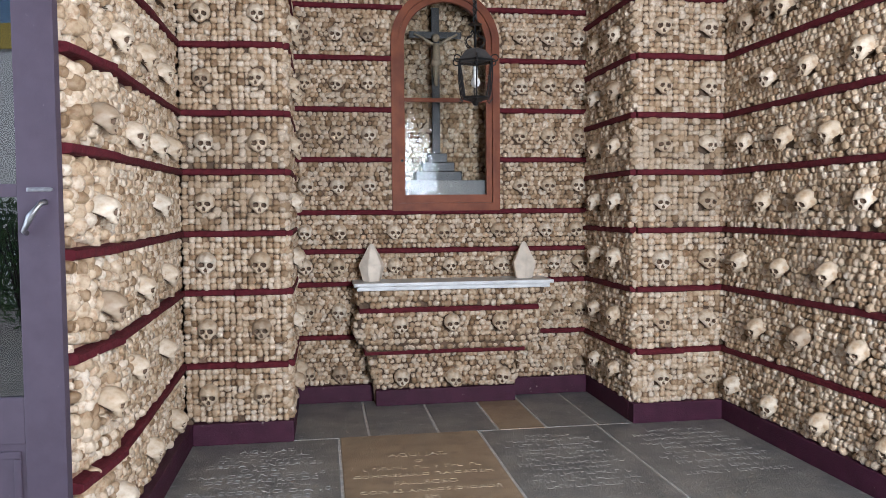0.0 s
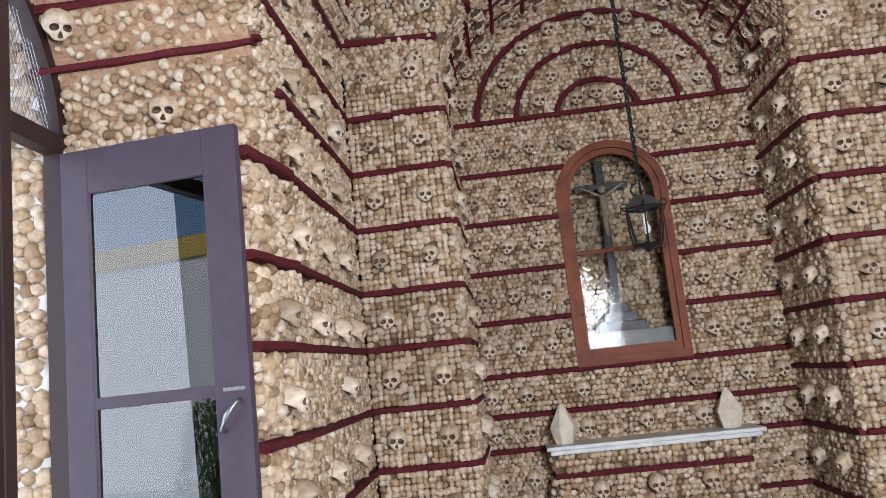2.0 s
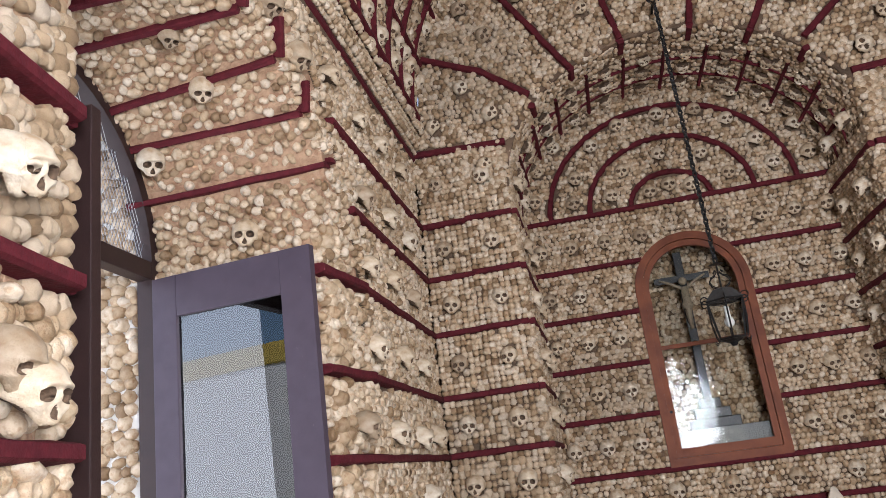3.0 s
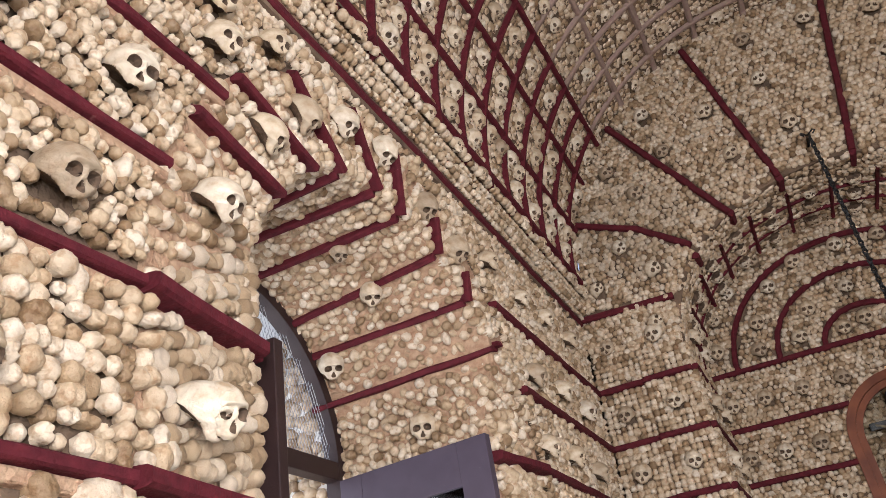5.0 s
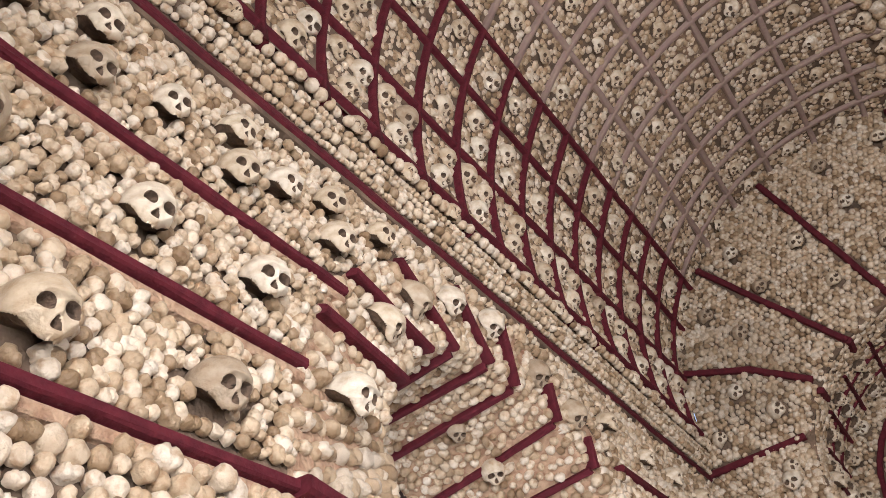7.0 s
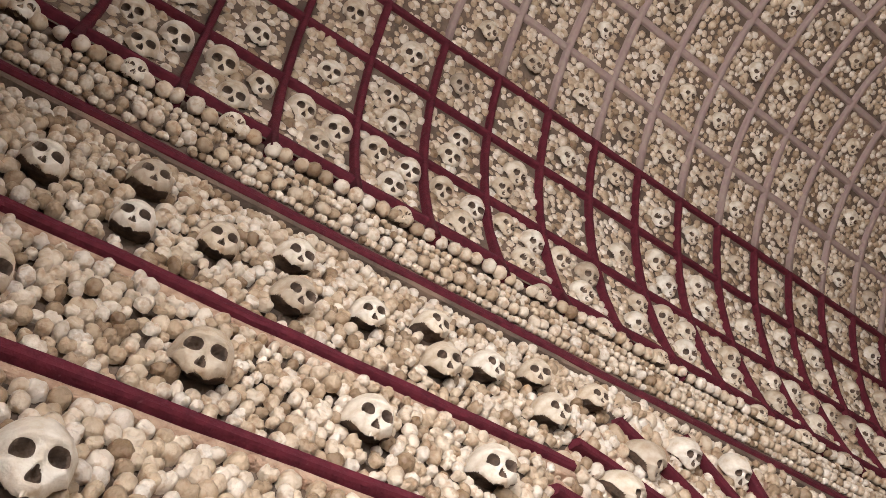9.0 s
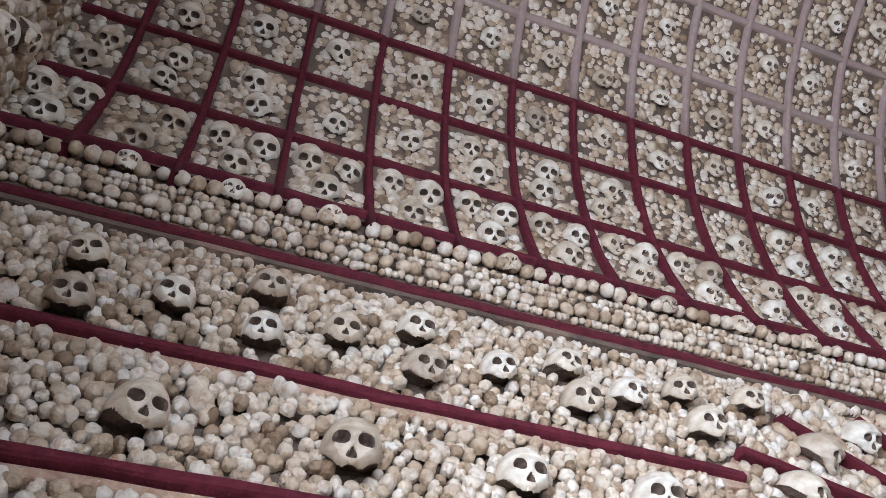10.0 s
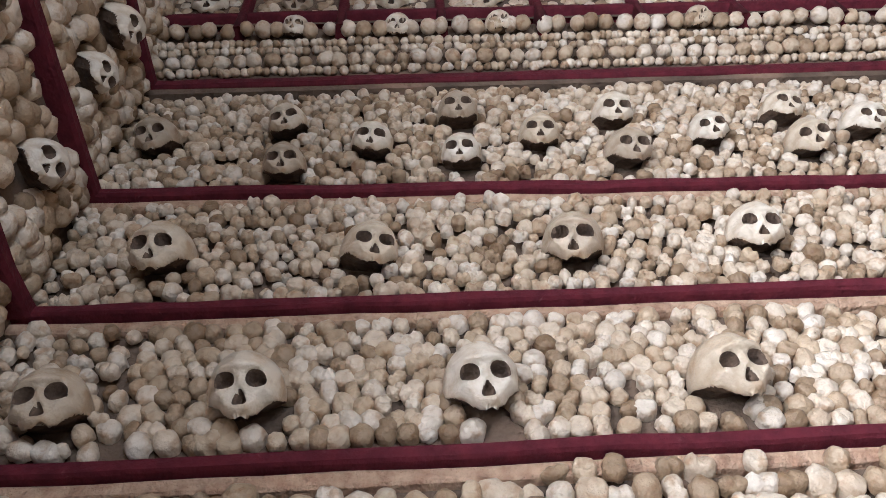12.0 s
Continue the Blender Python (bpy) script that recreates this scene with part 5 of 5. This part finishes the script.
def arch_ring(r0, r1, xc, zs, z0, z1, y0, y1, bottom=True):
    """A wooden arch between two outlines."""
    bm = bmesh.new()
    def line(r, zb):
        return [(xc - r, zb)] + [(xc - r * math.cos(math.pi * i / 32), zs + r * math.sin(math.pi * i / 32)) for i in range(33)] + [(xc + r, zb)]
    a, b = line(r1, z0), line(r0, z1)
    for y in (y0, y1):
        rows = [[bm.verts.new((x, y, z)) for x, z in c] for c in (a, b)]
        for i in range(len(a) - 1):
            bm.faces.new((rows[0][i], rows[0][i + 1], rows[1][i + 1], rows[1][i]))
        if bottom:
            bm.faces.new((rows[0][0], rows[1][0], rows[1][-1], rows[0][-1]))
    for c in (a, b):
        p = [[bm.verts.new((x, y, z)) for x, z in c] for y in (y0, y1)]
        n = len(c)
        for i in range(n if bottom else n - 1):
            j = (i + 1) % n
            bm.faces.new((p[0][i], p[0][j], p[1][j], p[1][i]))
    bmesh.ops.remove_doubles(bm, verts=bm.verts, dist=0.0005)
    return bm


under(part("outer_frame", arch_ring(NR - 0.062, NR, NXC, NZS, NZ0, NZ0 + 0.065, FY - 0.05, FY + 0.05), WOOD), niche)
under(part("sash", arch_ring(NR - 0.112, NR - 0.064, NXC, NZS, NZ0 + 0.067, NZ0 + 0.135, FY - 0.028, FY + 0.02), WOOD), niche)
bm = bmesh.new()
box(bm, NXC - NR + 0.113, NXC + NR - 0.113, FY - 0.022, FY + 0.014, 2.515, 2.548, bevel=0.004)
under(part("glazing_bar", bm, WOOD), niche)
bm = bmesh.new()
rp = NR - 0.11
prism(bm, [(NXC - rp, NZ0 + 0.135)] + [(NXC - rp * math.cos(math.pi * i / 32), NZS + rp * math.sin(math.pi * i / 32)) for i in range(33)] + [(NXC + rp, NZ0 + 0.135)], "y", FY - 0.004, FY)
pane = under(part("pane", bm, OLDGLASS), niche)
pane.visible_shadow = False
bm = bmesh.new()
tube(bm, [(NX0 + 0.085, FY - 0.04, 2.02), (NX0 + 0.085, FY - 0.06, 2.02)], 0.012)
under(part("knob", bm, IRON), niche)
NB = FY + 0.42
bm = bmesh.new()
back = [(NXC - NR, NZ0)] + [(NXC - NR * math.cos(math.pi * i / 24), NZS + NR * math.sin(math.pi * i / 24)) for i in range(25)] + [(NXC + NR, NZ0)]
p = [[bm.verts.new((x, y, z)) for x, z in back] for y in (FY + 0.05, NB)]
for i in range(len(back)):
    j = (i + 1) % len(back)
    bm.faces.new((p[0][i], p[0][j], p[1][j], p[1][i]))
bm.faces.new(p[1])
under(part("niche_lining", bm, MORTAR), niche)
heap = Heap()
fill(heap, flat((NX0, NB, NZ0), (1, 0, 0), (0, -1, 0)), NX1 - NX0, 1.87, 0.047, (), lambda u, v: (v < NZS - NZ0) | ((u - NR) ** 2 + (v - NZS + NZ0) ** 2 < NR ** 2), jitter=0.12, fat=0.52)
for x, n in ((NX0, (1.0, 0, 0)), (NX1, (-1.0, 0, 0))):
    fill(heap, flat((x, FY + 0.07, NZ0), (0, 1, 0), n), 0.34, NZS - NZ0, 0.06, (), None)
under(heap.emit(None, "grey cream bone ends in the shaded niche"), niche)
bm = bmesh.new()
box(bm, NX0 + 0.01, NX1 - 0.01, FY + 0.06, NB - 0.02, NZ0 + 0.001, 1.86, bevel=0.004)
under(part("stone_ledge", bm, SLATE), niche)

crucifix = empty("crucifix", (0.99, FY + 0.24, 1.86))
tagged(crucifix, "black wooden cross on a stepped base standing in the niche", "crucifix")
for n, dims in (("base_step", (0.80, 1.20, 0.13, 0.34, 1.86, 1.94)), ("base_step", (0.86, 1.14, 0.16, 0.31, 1.94, 2.02)), ("base_step", (0.91, 1.08, 0.19, 0.29, 2.02, 2.10))):
    bm = bmesh.new()
    box(bm, dims[0], dims[1], FY + dims[2], FY + dims[3], dims[4], dims[5], bevel=0.006)
    under(part(n, bm, BLACKWOOD), crucifix)
bm = bmesh.new()
box(bm, 0.956, 1.024, FY + 0.225, FY + 0.255, 2.10, 3.36, bevel=0.004)
under(part("upright", bm, BLACKWOOD), crucifix)
bm = bmesh.new()
box(bm, 0.76, 1.22, FY + 0.222, FY + 0.254, 3.10, 3.155, bevel=0.004)
under(part("crossbar", bm, BLACKWOOD), crucifix)
bm = bmesh.new()
tube(bm, [(0.99, FY + 0.19, 2.68), (0.985, FY + 0.185, 2.80), (0.99, FY + 0.18, 2.92), (0.99, FY + 0.18, 3.04)], [0.014, 0.026, 0.034, 0.03], 10)
bmesh.ops.create_icosphere(bm, subdivisions=2, radius=0.036, matrix=Matrix.Translation((0.985, FY + 0.17, 3.09)))
for s_ in (-1, 1):
    tube(bm, [(0.99 + s_ * 0.02, FY + 0.18, 3.03), (0.99 + s_ * 0.11, FY + 0.19, 3.09), (0.99 + s_ * 0.19, FY + 0.205, 3.13)], [0.014, 0.011, 0.008], 8)
bmesh.ops.create_icosphere(bm, subdivisions=2, radius=0.045, matrix=Matrix.Translation((0.988, FY + 0.175, 2.88)) @ Matrix.Diagonal((1.1, 0.7, 0.9, 1)))
figure = part("small_figure", bm, IVORY, smooth=True)
tagged(figure, "small ivory figure hung on the cross", "statue")

# lantern ----------------------------------------------------------------------
LYX, LYY = 1.045, 5.30
lantern = empty("hanging_lantern", (LYX, LYY, 2.33))
tagged(lantern, "black wrought-iron lantern with glass sides hung on a long chain", "lantern")


def lan(name, bm, mat, parent=None, smooth=False, label=""):
    return under(part(name, bm, mat, smooth=smooth, label=label), lantern)


def ring_at(z, r, n=6):
    return [Vector((LYX + r * math.cos(2 * math.pi * k / n + 0.4), LYY + r * math.sin(2 * math.pi * k / n + 0.4), z)) for k in range(n)]


lo, hi, top, cap = ring_at(2.367, 0.088), ring_at(2.617, 0.128), ring_at(2.69, 0.07), ring_at(2.705, 0.03)
for k in range(6):
    bm = bmesh.new()
    tube(bm, [lo[k], hi[k]], 0.006, 6)
    lan("post", bm, IRON)
    bm = bmesh.new()
    j = (k + 1) % 6
    bm.faces.new([bm.verts.new(v) for v in (lo[k], lo[j], hi[j], hi[k])])
    bmesh.ops.solidify(bm, geom=bm.faces[:], thickness=0.003)
    ob = lan("pane", bm, GLASS)
    ob.visible_shadow = False
bm = bmesh.new()
tube(bm, lo, 0.008, 6, True)
lan("lower_rim", bm, IRON)
bm = bmesh.new()
tube(bm, hi, 0.009, 6, True)
lan("upper_rim", bm, IRON)
bm = bmesh.new()
rows = [[bm.verts.new(v) for v in r] for r in (ring_at(2.62, 0.137), top, cap)]
for a, b in zip(rows, rows[1:]):
    for k in range(6):
        bm.faces.new((a[k], a[(k + 1) % 6], b[(k + 1) % 6], b[k]))
bm.faces.new(rows[-1])
lan("roof", bm, ZINC, label="grey sheet-metal hipped roof")
bm = bmesh.new()
rows = [[bm.verts.new(v) for v in r] for r in (ring_at(2.364, 0.091), ring_at(2.34, 0.03), ring_at(2.318, 0.016))]
for a, b in zip(rows, rows[1:]):
    for k in range(6):
        bm.faces.new((a[k], a[(k + 1) % 6], b[(k + 1) % 6], b[k]))
bm.faces.new(rows[-1])
lan("floor_pan", bm, IRON)
for k in range(6):
    q = 2 * math.pi * k / 6 + 0.4
    c, s = math.cos(q), math.sin(q)
    def P(r, z):
        return (LYX + r * c, LYY + r * s, z)
    bm = bmesh.new()
    curl = [P(0.132 + 0.028 * math.cos(w) + 0.012, 2.625 + 0.024 * math.sin(w)) for w in np.linspace(3.6, -3.2, 14)]
    tube(bm, curl, 0.0045, 6)
    lan("scroll", bm, IRON)
    bm = bmesh.new()
    tube(bm, [P(0.13, 2.60), P(0.128, 2.48), P(0.112, 2.385), P(0.098, 2.352), P(0.116, 2.340), P(0.128, 2.356)], 0.0042, 6)
    lan("bracket", bm, IRON)
    bm = bmesh.new()
    tube(bm, [P(0.03, 2.705), P(0.062, 2.72), P(0.078, 2.75), P(0.06, 2.778), P(0.03, 2.79), P(0.012, 2.81), P(0.022, 2.825), P(0.034, 2.81)], 0.0042, 6)
    lan("crown_scroll", bm, IRON)
bm = bmesh.new()
tube(bm, [(LYX, LYY, 2.68), (LYX, LYY, 2.86)], 0.006, 8)
tube(bm, [(LYX, LYY, 2.866), (LYX, LYY, 2.878)], [0.05, 0.012], 14)
lan("stem", bm, IRON)
bm = bmesh.new()
bmesh.ops.create_icosphere(bm, subdivisions=3, radius=0.032, matrix=Matrix.Translation((LYX, LYY, 2.475)) @ Matrix.Diagonal((1, 1, 1.15, 1)))
tube(bm, [(LYX, LYY, 2.49), (LYX, LYY, 2.53), (LYX, LYY, 2.58)], [0.022, 0.016, 0.016], 12)
lan("bulb", bm, BULB, smooth=True, label="white glass bulb")
bm = bmesh.new()
z, k = 2.88, 0
link_pts = [(0.013 * math.cos(q), 0.024 * math.sin(q)) for q in np.linspace(0, 2 * math.pi, 9)[:-1]]
first = None
while z < 4.84:
    turn = Matrix.Translation((LYX, LYY, z + 0.018)) @ pose(0, 0, 0, 0, 0, 90 * (k % 2) + 20)
    if first is None:
        b2 = bmesh.new()
        tube(b2, [(a, 0, b) for a, b in link_pts], 0.0075, 5, True)
        ob = under(part("chain_link", b2, IRON), lantern)
        first = ob
        ob.matrix_basis = turn
    else:
        ob = new("chain_link", first.data)
        under(ob, lantern)
        ob.matrix_basis = turn
    z += 0.034
    k += 1
bm.free()
bm = bmesh.new()
tube(bm, [(LYX, PY + 0.02, 4.93), (LYX, LYY + 0.08, 4.93), (LYX, LYY + 0.01, 4.90), (LYX, LYY - 0.02, 4.87), (LYX, LYY, 4.845), (LYX, LYY + 0.02, 4.86)], 0.011, 8)
for s_ in (-1, 1):
    tube(bm, [(LYX, LYY + 0.06, 4.93), (LYX + s_ * 0.04, LYY + 0.03, 4.95), (LYX + s_ * 0.05, LYY + 0.0, 4.92), (LYX + s_ * 0.03, LYY, 4.90)], 0.006, 6)
lan("hook", bm, IRON)

# doors ------------------------------------------------------------------------


def door_leaf(name, hinge, free, label, mat):
    """A glazed leaf, built along x from its hinge, then swung into place."""
    hinge, free = Vector(hinge), Vector(free)
    w = (free - hinge).length
    leaf = empty(name)
    tagged(leaf, label, "door", "door leaves")
    z0, z1, th = 0.05, 2.80, 0.022
    st = 0.155
    def bx(n, a, b, c, d, t=th, bev=0.004, m=None):
        bm = bmesh.new()
        box(bm, a, b, -t, t, c, d, bevel=bev)
        return part(n, bm, m or mat, leaf)
    bx("hinge_stile", 0, st * 0.85, z0, z1)
    bx("lock_stile", w - st, w, z0, z1)
    for n, c, d in (("bottom_rail", z0, 0.22), ("mid_rail", 0.72, 0.90), ("glazing_rail", 1.665, 1.715), ("top_rail", 2.60, z1)):
        bx(n, st * 0.85, w - st, c, d, th - 0.001)
    for c, d in ((0.90, 1.665), (1.715, 2.60)):
        g = bx("pane", st * 0.85, w - st, c, d, 0.0025, 0, DOORGLASS)
        g.visible_shadow = False
    bx("panel", st * 0.85, w - st, 0.22, 0.72, 0.010)
    bm = bmesh.new()
    a, b, c, d = st * 0.85 + 0.02, w - st - 0.02, 0.25, 0.69
    for x0_, x1_, y0_, y1_ in ((a, b, c, c + 0.03), (a, b, d - 0.03, d), (a, a + 0.03, c + 0.03, d - 0.03), (b - 0.03, b, c + 0.03, d - 0.03)):
        box(bm, x0_, x1_, -0.02, 0.02, y0_, y1_, bevel=0.006)
    part("panel_moulding", bm, mat, leaf)
    bm = bmesh.new()
    x = w - 0.085
    tube(bm, [(x + 0.035, -0.022, 1.645), (x + 0.033, -0.055, 1.64), (x, -0.07, 1.59), (x - 0.033, -0.055, 1.535), (x - 0.038, -0.022, 1.53)], [0.012, 0.009, 0.014, 0.009, 0.012], 10)
    part("pull_handle", bm, STEEL, leaf, "worn grey steel pull handle", smooth=True)
    bm = bmesh.new()
    box(bm, x - 0.03, x + 0.06, -0.03, -0.021, 1.685, 1.70, bevel=0.002)
    tube(bm, [(x - 0.02, -0.032, 1.692), (x + 0.07, -0.032, 1.692)], 0.005, 8)
    part("bolt", bm, STEEL, leaf)
    d = free - hinge
    leaf.matrix_basis = Matrix.Translation(hinge) @ Matrix.Rotation(math.atan2(d.y, d.x), 4, "Z")
    return leaf


door_leaf("door_leaf", (-1.815, 3.262, 0), (-0.985, 3.165, 0), "open glazed wooden door leaf painted purple grey, swung into the chapel", DOORPAINT)
# this leaf is backlit: its shade is put into the darker paint
door_leaf("door_leaf", (-1.815, 1.665, 0), (-1.03, 1.70, 0), "open wooden door leaf with its deep shade painted in as dark brown, swung back against the reveal", FRAMEPAINT)

door_surround = empty("door_surround")
tagged(door_surround, "dark brown arched door case with a wire-mesh fanlight", "door frame", kind="structure")
FX = -1.85


def frame_arch(r0, r1, zs, z0, x0_, x1_):
    bm = bmesh.new()
    def line(r):
        return [(DY - r, z0)] + [(DY - r * math.cos(math.pi * i / 28), zs + r * math.sin(math.pi * i / 28)) for i in range(29)] + [(DY + r, z0)]
    a, b = line(r1), line(r0)
    for x in (x0_, x1_):
        rows = [[bm.verts.new((x, y, z)) for y, z in c] for c in (a, b)]
        for i in range(len(a) - 1):
            bm.faces.new((rows[0][i], rows[0][i + 1], rows[1][i + 1], rows[1][i]))
    for c in (a, b):
        q = [[bm.verts.new((x, y, z)) for y, z in c] for x in (x0_, x1_)]
        for i in range(len(c) - 1):
            bm.faces.new((q[0][i], q[0][i + 1], q[1][i + 1], q[1][i]))
    bmesh.ops.remove_doubles(bm, verts=bm.verts, dist=0.0005)
    return bm


part("arched_frame", frame_arch(0.79, 0.85, 2.86, 0.0, FX - 0.05, FX + 0.03), FRAMEPAINT, door_surround)
bm = bmesh.new()
box(bm, FX - 0.048, FX + 0.028, DY - 0.79, DY + 0.79, 2.805, 2.895, bevel=0.005)
part("transom", bm, FRAMEPAINT, door_surround)
bm = bmesh.new()
for k in range(-60, 61):
    y = DY + k * 0.0262
    for sgn in (-1, 1):
        a = []
        for t in np.linspace(0, 0.80, 9):
            yy, zz = y + sgn * t * 0.45, 2.89 + t
            if (yy - DY) ** 2 + (zz - 2.86) ** 2 < 0.79 ** 2:
                a.append((FX - 0.01 + 0.003 * sgn, yy, zz))
        if len(a) > 1:
            tube(bm, [a[0], a[-1]], 0.0016, 3)
part("wire_mesh", bm, STEEL, door_surround, "fine diamond wire mesh in the fanlight")

# outside ----------------------------------------------------------------------
ground = empty("ground")
tagged(ground, "pale paved courtyard outside the chapel", "ground", kind="structure")
bm = bmesh.new()
r = bmesh.ops.create_grid(bm, x_segments=4, y_segments=4, size=400)
bmesh.ops.translate(bm, verts=r["verts"], vec=(0, 0, -0.21))
part("paving", bm, PAVING, ground)
reveal_out = empty("wall_outer_reveal")
tagged(reveal_out, "bone-covered outer reveal of the doorway in bright daylight", "wall", kind="structure")
bm = bmesh.new()
box(bm, -2.45, -1.925, 3.34, 5.2, -0.2, 4.8)
box(bm, -2.02, -1.925, -1.4, 1.58, -0.2, 4.8)
box(bm, -2.02, -1.925, 1.58, 3.34, 3.75, 4.8)
part("wall_core", bm, WHITEWASH, reveal_out)
heap = Heap()
fill(heap, flat((-2.45, 3.34, 0.0), (1, 0, 0), (0, -1, 0)), 0.52, 3.7, 0.062, (), None, jitter=0.2)
heap.emit(reveal_out, "sunlit cream bones")
courtyard_wall = empty("courtyard_wall", (-8, -9, -0.2))
tagged(courtyard_wall, "whitewashed courtyard wall with a yellow painted band", "wall")
bm = bmesh.new()
box(bm, -16, -2.2, -9.4, -9.0, -0.2, 4.9)
under(part("wall_face", bm, WHITEWASH), courtyard_wall)
bm = bmesh.new()
box(bm, -16, -2.2, -9.4, -8.95, 4.9, 5.4, bevel=0.01)
under(part("coping", bm, YELLOW, label="yellow painted coping"), courtyard_wall)


def bush(x, y, seed, h):
    rnd = random.Random(seed)
    ob = empty("shrub", (x, y, -0.2))
    tagged(ob, "leafy green shrub against the courtyard wall", "shrub", "courtyard shrubs")
    bm = bmesh.new()
    for k in range(5):
        q = rnd.uniform(0, 6.28)
        tube(bm, [(x, y, -0.2), (x + 0.15 * math.cos(q), y + 0.15 * math.sin(q), h * 0.4), (x + 0.4 * math.cos(q), y + 0.4 * math.sin(q), h * 0.85)], [0.03, 0.02, 0.006], 6)
    under(part("stems", bm, FRAMEPAINT), ob)
    vs, fs = [], []
    for k in range(1500):
        q, w, rad = rnd.uniform(0, 6.28), rnd.uniform(-1, 1), rnd.random() ** 0.4
        c = Vector((x + rad * 0.6 * math.cos(q) * (1 - 0.3 * w), y + rad * 0.6 * math.sin(q) * (1 - 0.3 * w), h * (0.55 + 0.5 * w) + rnd.gauss(0, 0.08)))
        m = Euler((rnd.uniform(0, 6), rnd.uniform(0, 6), rnd.uniform(0, 6))).to_matrix()
        n = len(vs)
        for a, b in ((-0.05, 0), (0, 0.018), (0.06, 0), (0, -0.018)):
            vs.append(c + m @ Vector((a, b, 0)))
        fs.append((n, n + 1, n + 2, n + 3))
    lf = new("leaves", mesh_arrays("leaves", vs, fs, [LEAF]))
    under(lf, ob)
    tagged(lf, kind="stuff")


bush(-6.3, -4.8, 3, 1.7)
bush(-7.3, -5.6, 4, 1.5)
